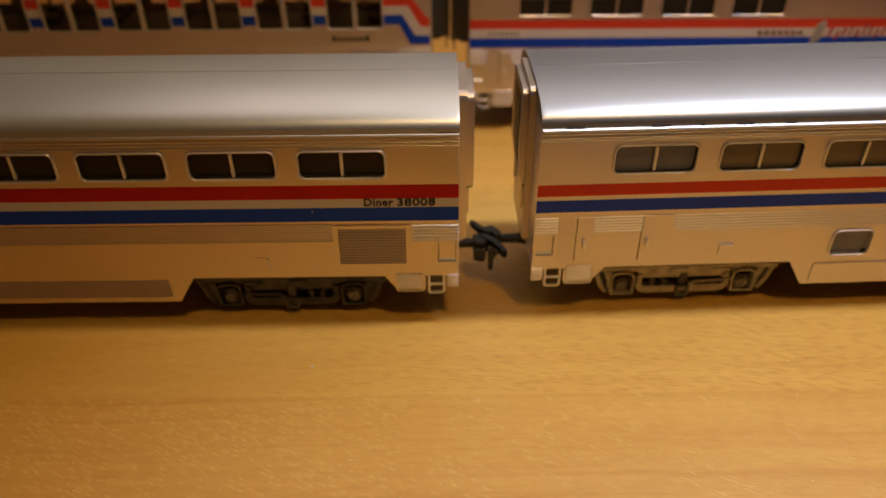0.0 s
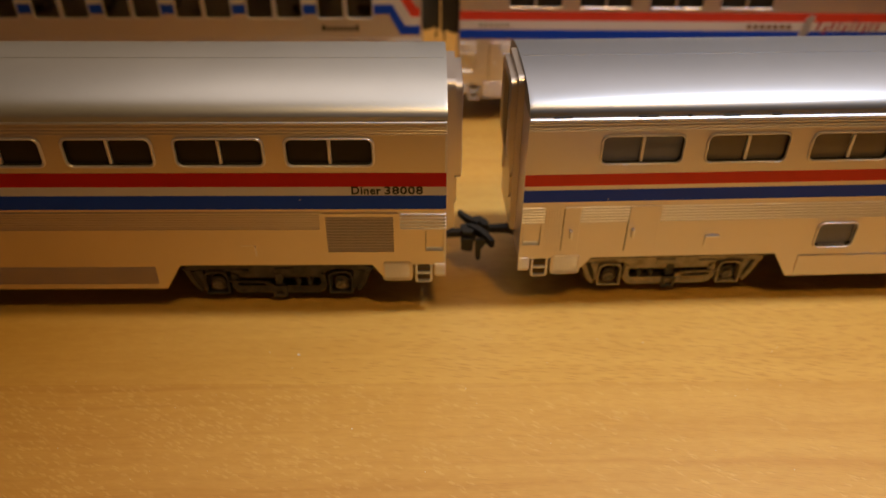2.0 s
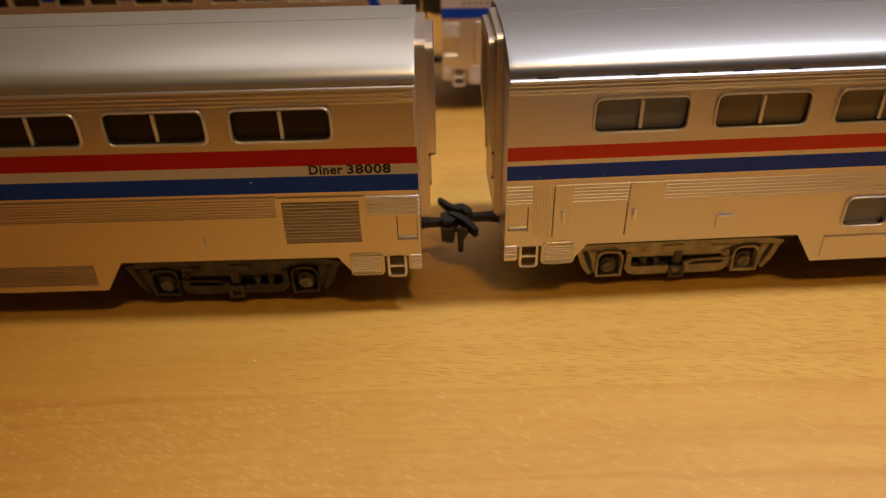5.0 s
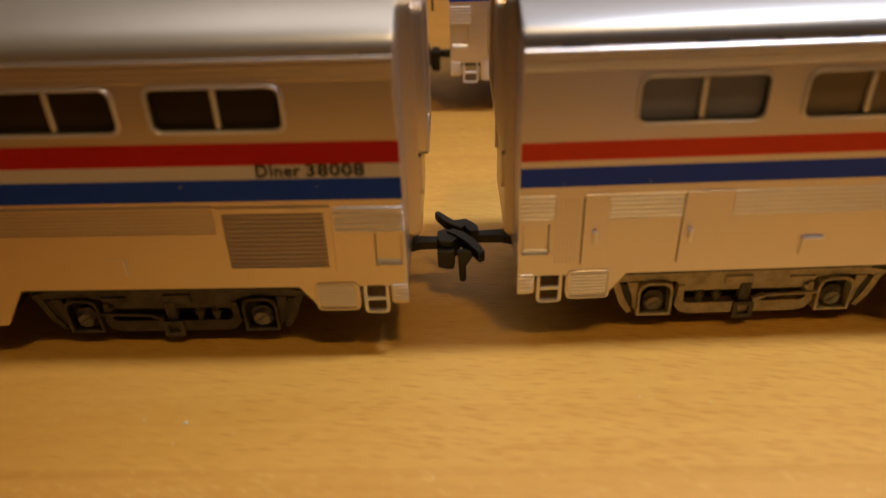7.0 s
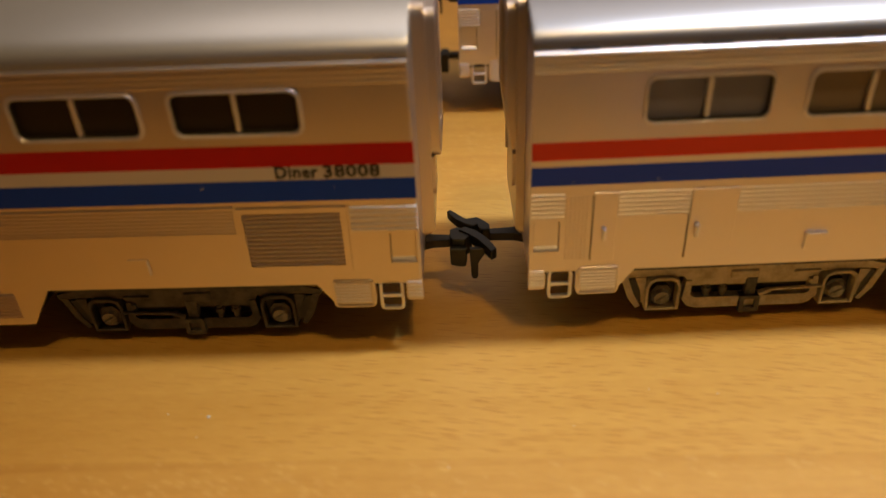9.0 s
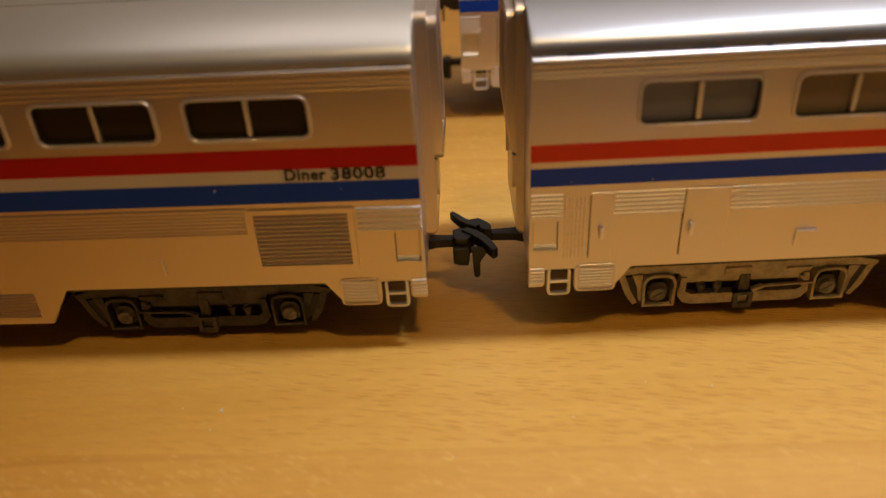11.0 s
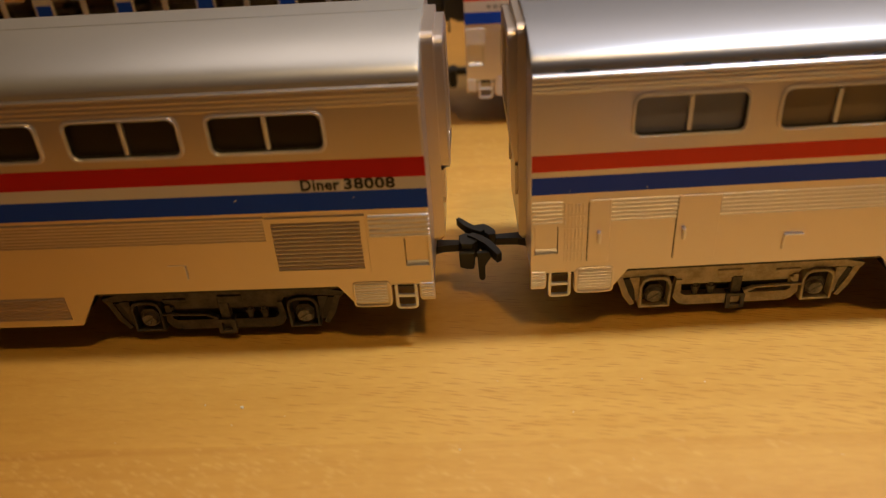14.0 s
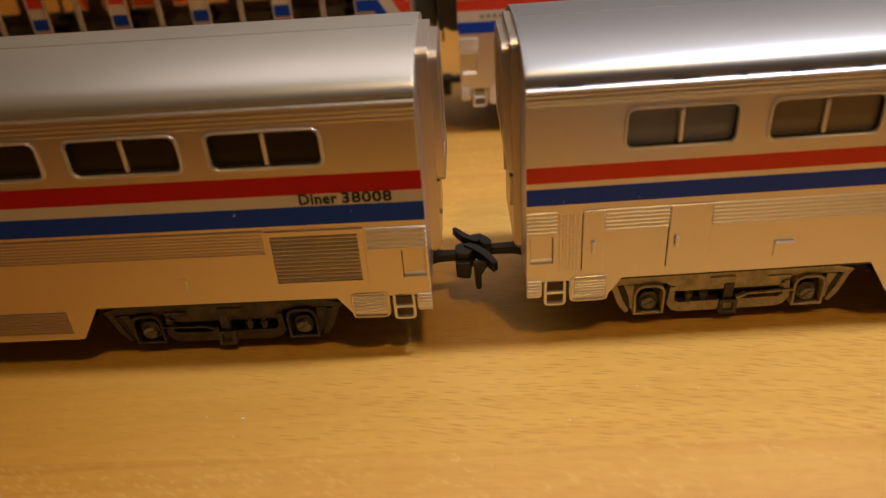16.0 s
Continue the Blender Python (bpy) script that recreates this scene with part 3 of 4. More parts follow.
def roof(car, s, material, eave=EAVE):
    """The roof: a broad soft arch, closed at the ends, with a fine seam along it."""
    bm = bmesh.new()
    n, a, b, power = 64, WIDE / 2 + 0.12, 4.85, 2 / 2.05

    def bent(v):
        return math.copysign(abs(v) ** power, v)
    prof = [(WIDE / 2 - a * bent(math.cos(math.pi * i / n)), eave + 0.7 + b * bent(math.sin(math.pi * i / n))) for i in range(n + 1)]
    prof = [(prof[0][0], eave)] + prof + [(prof[-1][0], eave)]
    bounds = [-0.05, 0.35, 0.7, LENGTH - 0.7, LENGTH - 0.35, LENGTH + 0.05]
    shrink = [0.06, 0.02, 0.0, 0.0, 0.02, 0.06]
    loops = []
    for d, k in zip(bounds, shrink):
        loops.append([bm.verts.new((s * d, WIDE / 2 + (y - WIDE / 2) * (1 - k / 18), z - (k if 0 < i < len(prof) - 1 else 0) * (z - eave) / 6)) for i, (y, z) in enumerate(prof)])
    for p, q in zip(loops, loops[1:]):
        for i in range(len(prof) - 1):
            bm.faces.new((p[i], p[i + 1], q[i + 1], q[i]))
        bm.faces.new((p[-1], p[0], q[0], q[-1]))
    bm.faces.new(loops[0])
    bm.faces.new(loops[-1][::-1])
    top = part("roof", bm, material, car, smooth=40)
    bm = bmesh.new()
    y, z = WIDE / 2 + 1.0, eave + 0.68 + b
    prism(bm, [(y - 0.22, z - 0.1), (y - 0.14, z + 0.10), (y + 0.14, z + 0.10), (y + 0.22, z - 0.1)], s * 0.6, s * (LENGTH - 0.6), axis="x")
    part("roof_seam", bm, material, top)
    return top


def flutes(car, s, d0, d1, zs, half, proud, material, back=False):
    """Parallel moulded ribs, each a part, on the front side."""
    first = None
    for z in zs:
        if first is None:
            bm = bmesh.new()
            rib(bm, s * d0, s * d1, 0.0, half, proud)
            first = part("flute", bm, material, car)
            first.location = (0, 0, z * MM)
        else:
            again("flute", first, car, 0, 0, z)


def passenger_car(name, label, s, m, kind, roof_mat, truck_mat, truck_detail, truck_at, deep, win_z, glasses, diaphragm_mat, eave=EAVE, side_mat=None):
    """A double-deck stainless steel passenger car. s: +1 runs to +x from its near end, -1 to -x."""
    car = thing(name, label, "model train", "passenger cars on the table", m)
    side_mat = side_mat or SILVER
    zl, zh = win_z
    if kind == "lounge":
        wins = []
        d = 15.2
        for k in range(12):
            wins += [(d + 22.2 * k, d + 22.2 * k + 8.75), (d + 22.2 * k + 9.15, d + 22.2 * k + 17.9)]
        wins = [(a, b, 34.9, 47.4) for a, b in wins if b < LENGTH - 12]
    else:
        pitch = {"diner": 23.1, "sleeper": 22.95, "coach": 21.9}[kind]
        count = {"diner": 11, "sleeper": 11, "coach": 4}[kind]
        width = {"diner": 18.6, "sleeper": 17.85, "coach": 17.0}[kind]
        first = {"diner": 15.55, "sleeper": 16.1, "coach": 15.0}[kind]
        wins = [(first + pitch * k, first + pitch * k + width, zl, zh) for k in range(count)]
    holes = [(s * a, s * b) if s > 0 else (s * b, s * a) for a, b, _, _ in wins]
    holes = [(a + 0.15, b - 0.15, w[2] + 0.15, w[3] - 0.15) for (a, b), w in zip(holes, wins)]
    sunk = 3.2 if kind == "lounge" else 0.0
    low_window = (70.2, 79.6, 15.9, 22.9) if kind in ("sleeper", "coach") else None
    lower_row = [(82.0 + 21.6 * k, 97.6 + 21.6 * k, 19.6, 26.5) for k in range(6)] if kind == "lounge" else []
    near = list(holes)
    if low_window:
        near.append((min(s * low_window[0], s * low_window[1]) + 0.4, max(s * low_window[0], s * low_window[1]) - 0.4, low_window[2] + 0.4, low_window[3] - 0.4))
    near += [(s * b + 0.4, s * a - 0.4, z0 + 0.4, z1 - 0.4) for a, b, z0, z1 in lower_row]
    hatch = (*sorted((s * 0.6, s * 4.7)), 18.0, 23.7)
    near.append(hatch)
    xa, xb = min(0, s * LENGTH), max(0, s * LENGTH)
    notch = 61.8
    # side walls with their skirts
    for back in (False, True):
        y0, y1 = (0.0, 1.0) if not back else (WIDE, WIDE - 1.0)
        bm = bmesh.new()
        holed_wall(bm, xa, xb, FLOOR_Z, eave, near if not back else [(h[0], h[1], h[2] - sunk, h[3]) for h in holes], y0, y1)
        for end in (0, 1):
            def q(d):
                return s * d if end == 0 else s * (LENGTH - d)
            prism(bm, [(q(0), FLOOR_Z), (q(0), 10.8), (q(0.2), 10.65), (q(2.1), 10.65), (q(2.5), 10.8), (q(2.7), 11.2), (q(2.7), FLOOR_Z)], y0, y1)
            prism(bm, [(q(7.7), FLOOR_Z), (q(7.7), 10.4), (q(7.9), 9.8), (q(8.3), 9.45), (q(8.9), 9.3), (q(13.2), 9.3), (q(13.8), 9.45), (q(14.3), 9.9), (q(17.2), FLOOR_Z)], y0, y1)
        prism(bm, [(s * notch, FLOOR_Z), (s * (notch + 4.3), 7.1), (s * (LENGTH - notch - 4.3), 7.1), (s * (LENGTH - notch), FLOOR_Z)], y0, y1)
        part("side_wall", bm, side_mat, car)
    # ends, floor and underframe
    for d in (0.0, LENGTH - 1.0):
        bm = bmesh.new()
        box(bm, s * (d + 0.02), s * (d + 0.98), 1.0, WIDE - 1.0, FLOOR_Z, eave + 0.1)
        part("end_wall", bm, side_mat, car)
    bm = bmesh.new()
    box(bm, s * 1.0, s * (LENGTH - 1.0), 1.0, WIDE - 1.0, 13.0, FLOOR_Z)
    box(bm, s * 66, s * (LENGTH - 66), 2.0, WIDE - 2.0, 7.4, 13.0, bevel=0.5)
    part("underframe", bm, DARK, car)
    bm = bmesh.new()
    deck = 29.6 if kind == "lounge" else 31.0
    box(bm, s * 1.0, s * (LENGTH - 1.0), 1.0, WIDE - 1.0, deck - 0.8, deck)
    part("upper_deck", bm, DARK_GREY if kind == "lounge" else DARK, car)
    roof(car, s, roof_mat, eave)
    if kind == "lounge":
        for k in range(12):
            bm = bmesh.new()
            d0 = 17.5 + 22.2 * k
            prism(bm, [(s * (d0 + x), deck + z) for x, z in ((0, 0), (0, 2.8), (0.8, 4.0), (3.6, 4.0), (4.4, 2.8), (4.4, 0))], 27.0, 29.5)
            box(bm, s * d0, s * (d0 + 4.4), 21.5, 27.2, deck, deck + 2.2, bevel=0.4)
            part("seat", bm, DARK_GREY, car)
    if kind == "coach":
        # added bulge, shaped and paled to carry the roof edge's highlight band
        bm = bmesh.new()
        prism(bm, [(0.04, 46.6)] + [(-1.5 * math.cos(radians(a)), 47.0 + 3.2 * math.sin(radians(a))) for a in range(0, 100, 10)] + [(0.3, 50.2)], s * 0.2, s * (LENGTH - 0.2), axis="x")
        part("eave_highlight_bulge", bm, ROOF_PALE, car, smooth=60)
    # windows on both sides
    for back in (False, True):
        y = 0.0 if not back else WIDE
        for k, (a, b, z0, z1) in enumerate(wins):
            x0, x1 = min(s * a, s * b), max(s * a, s * b)
            glass = glasses[min(k, len(glasses) - 1)]
            window(car, x0, x1, z0 - (sunk if back else 0), z1, glass, y, back, mullion=kind != "lounge", frame_mat=side_mat if kind == "coach" else EDGE, slim=kind in ("lounge", "coach"))
            if kind == "coach" and not back:
                bm = bmesh.new()
                box(bm, x0, x1, -0.22, 0.1, z0 - 0.15, z0 + 0.2, bevel=0.08)
                part("window_sill", bm, side_mat, car)
    for a, b, z0, z1 in lower_row:
        window(car, s * b, s * a, z0, z1, GLASS_DARK, 0.0, False, frame_mat=side_mat, slim=True)
    if low_window:
        a, b, z0, z1 = low_window
        window(car, min(s * a, s * b), max(s * a, s * b), z0, z1, GLASS_GREY, 0.0, False, mullion=False)
    # stripes
    if kind == "lounge":
        edges = [(6.4, 45.7, 1.6, 38.9), (7.4, 42.6, 3.4, 35.9), (9.2, 39.8, 5.3, 33.0), (10.4, 36.7, 6.9, 30.0)]
        last = wins[0][0] - 0.1
        for i, (nm, mat) in enumerate((("red_stripe", RED_ORANGE), ("white_stripe", WHITE), ("blue_stripe", BLUE))):
            t0, t1 = edges[i], edges[i + 1]
            bm = bmesh.new()
            pts = [(0.6, t0[3]), (t0[2], t0[3]), (t0[0], t0[1]), (last, t0[1]), (last, t1[1]), (t1[0], t1[1]), (t1[2], t1[3]), (0.6, t1[3])]
            prism(bm, [(s * x, z) for x, z in pts], -0.07, 0.0)
            part(nm, bm, mat, car)
            for (a, b, _, _), (a2, b2, _, _) in zip(wins, wins[1:]):
                if a2 - b > 0.6:
                    stripe(car, nm, s, b + 0.02, a2 - 0.02, t1[1], t0[1], mat)
        bars(car, [(-19.2 - 12.6 + i * 1.75, -19.2 - 12.6 + i * 1.75 + 1.2, 31.2, 32.6 + (0.5 if i in (0, 6) else 0)) for i in range(7)], 0.0, INK, "small black lettering, too blurred to read")
    else:
        red, white, blue = {"diner": ((35.75, 39.25), (33.5, 35.75), (29.85, 33.5)), "sleeper": ((34.4, 37.35), (33.35, 34.4), (30.1, 33.35)), "coach": ((35.95, 38.9), (33.0, 35.95), (29.85, 33.0))}[kind]
        stripe(car, "red_stripe", s, 0.05, LENGTH - 0.05, red[0], red[1], RED if kind == "diner" else RED_ORANGE)
        stripe(car, "white_stripe", s, 0.05, LENGTH - 0.05, white[0], white[1], WHITE if kind != "sleeper" else side_mat)
        stripe(car, "blue_stripe", s, 0.05, LENGTH - 0.05, blue[0], blue[1], BLUE if kind != "sleeper" else NAVY)
    # flutes under the eave, belt ledge and lower flutes
    bm = bmesh.new()
    out, tall = (0.85, 0.52) if kind == "sleeper" else (0.42, 0.34)
    prism(bm, [(0.04, eave - 0.12 - 2 * tall)] + [(-out * math.sin(radians(a)), eave - 0.10 - tall - tall * math.cos(radians(a))) for a in range(15, 180, 15)] + [(0.04, eave - 0.08)], s * 0.1, s * (LENGTH - 0.1), axis="x")
    part("gutter", bm, BRIGHT, car, smooth=50)
    flutes(car, s, 0.1, LENGTH - 0.1, (eave - 1.55, eave - 2.35, eave - 3.15), 0.34, 0.22 if kind == "diner" else 0.30, side_mat if kind == "diner" else EDGE)
    low = (28.35, 27.4, 26.45, 25.5, 24.55) if kind in ("diner", "lounge") else (28.4, 27.62, 26.84, 26.06, 25.28, 24.5)
    rise = 0.22
    bm = bmesh.new()
    if kind in ("diner", "lounge"):
        flutes(car, s, 0.1, 10.4, low, 0.36, 0.34, EDGE)
        rib(bm, s * 28.2, s * (LENGTH - 0.2), 28.9, 0.28, 0.28)
        part("belt_ledge", bm, side_mat, car)
        flutes(car, s, 28.4, LENGTH - 20 if kind == "diner" else 80.0, (28.1, 27.45, 26.8, 26.15, 25.5, 24.85, 24.3), 0.24, 0.17, side_mat)
        # louvred panel: raised frame, slats, and a dark backing that paints the shade between them
        bm = bmesh.new()
        a0, a1 = (s * 10.9, s * 27.9) if s > 0 else (s * 27.9, s * 10.9)
        b0, b1 = (s * 11.9, s * 27.1) if s > 0 else (s * 27.1, s * 11.9)
        ring(bm, [(a0, 17.2), (a1, 17.2), (a1, 28.8), (a0, 28.8)], [(b0, 18.1), (b1, 18.1), (b1, 27.85), (b0, 27.85)], -0.35, 0.1)
        panel = part("louvre_panel", bm, side_mat, car)
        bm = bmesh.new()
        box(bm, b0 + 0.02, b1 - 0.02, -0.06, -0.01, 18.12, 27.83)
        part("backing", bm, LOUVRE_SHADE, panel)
        first_slat = None
        for k in range(12):
            z = 18.5 + k * 0.805
            if first_slat is None:
                bm = bmesh.new()
                prism(bm, [(-0.05, -0.30), (-0.20, -0.28), (-0.26, -0.12), (-0.14, 0.22), (-0.05, 0.26)], b0 + 0.02, b1 - 0.02, axis="x")
                first_slat = part("slat", bm, side_mat, panel)
                first_slat.location = (0, 0, z * MM)
            else:
                again("slat", first_slat, panel, 0, 0, z)
    else:
        flutes(car, s, 0.1, 5.3, low, 0.29, rise, EDGE)
        flutes(car, s, 13.6, 24.7, low, 0.29, rise, EDGE)
        flutes(car, s, 32.1, LENGTH - 1, low, 0.29, rise, EDGE)
        # panel of fine upright reeds
        first_reed = None
        for k in range(6):
            if first_reed is None:
                bm = bmesh.new()
                for q in range(5):
                    prism(bm, [(-0.15, 0.02), (-0.07, -0.14), (0.07, -0.14), (0.15, 0.02)], 16.4 + q * 2.45, 18.3 + q * 2.45, axis="z")
                first_reed = part("reed", bm, side_mat, car)
                first_reed.location = (s * 5.8 * MM, 0, 0)
            else:
                again("reed", first_reed, car, s * (5.8 + k * 0.62))
        # crew door and baggage door, raised leaves with small handles
        for nm, a, b, z0, hx in (("crew_door", 9.8, 13.5, 16.2, 11.6), ("baggage_door", 24.8, 32.0, 16.0, 26.1)):
            bm = bmesh.new()
            box(bm, s * a, s * b, -0.30, 0.1, z0, 28.75, bevel=0.1)
            leaf = part(nm, bm, side_mat, car)
            # dark strip standing in for the shaded crack beside the leaf
            bm = bmesh.new()
            box(bm, s * (a - 0.17), s * (a - 0.005), -0.05, 0.05, z0 + 0.1, 28.2)
            part("door_gap_shade", bm, DARK, leaf)
            bm = bmesh.new()
            rod(bm, (s * hx, -0.3, 22.3), (s * hx, -0.95, 22.3), 0.38, 8)
            rod(bm, (s * hx, -0.85, 22.5), (s * hx, -0.85, 20.5), 0.36, 8)
            part("handle", bm, EDGE, leaf)
    # square hatch by the end, small corner hatch further along
    bm = bmesh.new()
    box(bm, hatch[0] + 0.10, hatch[1] - 0.10, 0.45, 0.8, hatch[2] + 0.06, hatch[3] - 0.14, bevel=0.05)
    leaf = part("hatch", bm, side_mat, car)
    bm = bmesh.new()
    prism(bm, [(0.46, hatch[2] + 0.08), (-0.10, hatch[2] + 0.10), (-0.14, hatch[2] + 0.24), (0.10, hatch[2] + 0.62), (0.46, hatch[2] + 1.0)], hatch[0] + 0.15, hatch[1] - 0.15, axis="x")
    part("hatch_lip", bm, BRIGHT, leaf)
    bm = bmesh.new()
    k0, k1 = sorted((s * 43.6, s * 47.0))
    box(bm, k0, k1, -0.08 if s < 0 else -0.60, 0.1, 19.66, 19.86 if s < 0 else 20.02, bevel=0.05)
    box(bm, k0 if s > 0 else k1 - 0.25, k0 + 0.25 if s > 0 else k1, -0.50, 0.1, 16.9, 19.7, bevel=0.08)
    part("small_hatch", bm, EDGE, car)
    # ribbed step panels and the foot ladder at the near end
    flutes(car, s, 0.15, 2.45, (14.2, 13.5, 12.8, 12.1, 11.5), 0.25, 0.22, EDGE)
    flutes(car, s, 8.5, 14.3, (14.3, 13.68, 13.06, 12.44, 11.82, 11.2, 10.58), 0.23, 0.20, EDGE)
    f0, f1 = sorted((s * 7.85, s * 14.75))
    bm = bmesh.new()
    ring(bm, rounded(f0, f1, 9.45, 14.95, 0.8, 4), rounded(f0 + 0.45, f1 - 0.45, 9.95, 14.6, 0.5, 4), -0.24, 0.1, lip=0.1)
    part("step_panel_rim", bm, side_mat, car)
    bm = bmesh.new()
    l0, l1 = sorted((s * 3.1, s * 7.2))
    ring(bm, rounded(l0, l1, 8.6, 14.4, 0.9, 4), rounded(l0 + 0.55, l1 - 0.55, 9.2, 14.1, 0.4, 4), 0.0, 0.7, lip=0.12)
    box(bm, l0 + 0.4, l1 - 0.4, 0.0, 0.7, 11.2, 11.75, bevel=0.1)
    part("foot_ladder", bm, EDGE, car)
    # skirt panels
    p0, p1 = sorted((s * 67.7, s * (LENGTH - 67.7)))
    if kind in ("diner", "lounge"):
        flutes(car, s, 67.7, LENGTH - 67.7, (13.3, 12.65, 12.0, 11.35, 10.7, 10.05, 9.4, 8.75), 0.27, 0.30, side_mat)
    else:
        bm = bmesh.new()
        prism(bm, [(p0, 8.2), (p1, 8.2), (p1, 13.4), (p0, 13.4)], -0.3, 0.1)
        part("skirt_panel", bm, side_mat, car)
    diaphragm(car, s, deep[0], deep[1], diaphragm_mat, *deep[2:])
    if kind == "diner":
        # bright rod on the body's worn corner, with its lit gleam in the colour
        bm = bmesh.new()
        rod(bm, (s * 0.3, 0.3, FLOOR_Z), (s * 0.3, 0.3, eave - 0.9), 0.36, 8)
        part("lit_corner", bm, BRIGHT, car)
    for centre in (truck_at, LENGTH - truck_at):
        truck(car, s, centre, truck_mat, truck_detail)
    return car


def front_cars():
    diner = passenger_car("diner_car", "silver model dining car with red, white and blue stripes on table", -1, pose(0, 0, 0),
                          "diner", ROOF_PALE, TRUCK_GREY, TRUCK_GREY, 40.3, (2.0, 3.6, 16.6, 31.2), (40.9, 47.8), (GLASS_DARK,), SILVER_DIMMED, side_mat=SILVER_DIMMED)
    writing(diner, "Diner", -20.75, 33.82, -0.16, 2.1, 6.45, INK)
    writing(diner, "38008", -13.55, 33.82, -0.16, 2.1, 8.4, INK)
    yaw = 1.75
    x, y = 23.8 - 6.6 * math.cos(radians(yaw)), 2.13 - 6.6 * math.sin(radians(yaw))
    sleeper = passenger_car("sleeping_car", "silver model sleeping car with red and blue stripes coupled to diner", 1, pose(x * MM, y * MM, 0, 0, 0, yaw),
                            "sleeper", ROOF_SILVER, TRUCK_TAN, TRUCK_GREY, 38.5, (1.4, 3.0, 15.2, 30.4, 1.0), (39.85, 46.9), (GLASS_GREY, GLASS_BROWN), DIAPHRAGM, eave=51.45)
    # dark bars paint shade into short gaps where the roof sits loose on the side
    for d0, d1 in ((5.0, 8.9), (22.8, 27.0), (33.2, 34.2), (40.8, 44.4), (51.2, 53.3)):
        bm = bmesh.new()
        box(bm, d0, d1, -0.42, 0.05, 51.44, 51.70, bevel=0.05)
        part("roof_gap_shade", bm, DARK, sleeper)
    bm = bmesh.new()
    box(bm, -4.6, -0.5, -0.16, 0.05, 51.74, 51.92, bevel=0.05)
    part("roof_gap_shade", bm, DARK, diner)
    # pale specks of dust on the stripes
    for car, spots in ((diner, ((-32.1, 32.5, 0.13), (-32.3, 32.3, 0.11), (-12.3, 32.2, 0.08))), (sleeper, ((19.2, 30.7, 0.1), (12.7, 30.1, 0.08), (6.4, 30.7, 0.08)))):
        for sx, sz, size in spots:
            bm = bmesh.new()
            bmesh.ops.create_icosphere(bm, subdivisions=1, radius=size)
            bmesh.ops.translate(bm, vec=(sx, -0.1, sz), verts=bm.verts[:])
            part("dust_speck", bm, CRUMB, car)
    # the coupled hooks between them
    for car, s in ((diner, -1), (sleeper, 1)):
        shank = coupler(car, s)
        c = WIDE / 2
        if s < 0:
            # head block, its forward horn and the hanging pieces
            spine = [(6.2, c + 0.6), (8.1, c - 0.6), (9.8, c - 2.8), (11.2, c - 5.0), (11.9, c - 6.9)]
            wide = (0.7, 0.75, 0.7, 0.65, 0.6)
            solids = (("head", [(4.1, c - 1.8), (4.6, c - 2.6), (6.8, c - 2.8), (7.3, c - 2.0), (8.2, c - 1.0), (7.4, c + 0.8), (5.4, c + 1.6), (4.1, c + 0.8)], 8.6, 12.3),
                      ("horn", strip_outline(spine, wide), 10.7, 12.7))
        else:
            spine = [(-12.7, c + 5.0), (-12.0, c + 3.7), (-10.8, c + 2.0), (-9.4, c + 0.6), (-7.8, c - 0.5)]
            wide = (0.4, 0.55, 0.6, 0.65, 0.6)
            solids = (("horn", strip_outline(spine, wide), 11.3, 12.9),
                      ("head", [(-10.4, c + 2.0), (-9.2, c + 2.7), (-7.4, c + 3.1), (-6.0, c + 1.6), (-5.3, c + 0.4), (-5.3, c - 1.4), (-6.8, c - 1.4), (-7.8, c + 0.4), (-9.2, c + 1.0)], 9.4, 12.4))
        for nm, outline, z0, z1 in solids:
            bm = bmesh.new()
            prism(bm, outline, z0, z1, axis="z")
            bmesh.ops.bevel(bm, geom=bm.edges[:], offset=0.16, segments=1, affect="EDGES")
            part(nm, bm, BLACK, shank)
        if s < 0:
            bm = bmesh.new()
            prism(bm, [(7.6, 11.4), (7.9, 5.4), (8.2, 4.9), (8.8, 4.9), (9.1, 5.4), (9.0, 8.4), (10.2, 10.0), (10.6, 11.4)], c - 4.6, c - 3.6)
            bmesh.ops.bevel(bm, geom=bm.edges[:], offset=0.12, segments=1, affect="EDGES")
            part("trip_pin", bm, BLACK, shank)
            bm = bmesh.new()
            prism(bm, [(4.1, 11.0), (4.2, 7.5), (5.7, 7.5), (5.8, 7.1), (6.9, 7.1), (7.2, 8.6), (7.2, 11.0)], c - 3.9, c - 2.6)
            bmesh.ops.bevel(bm, geom=bm.edges[:], offset=0.2, segments=1, affect="EDGES")
            part("guard", bm, BLACK, shank)


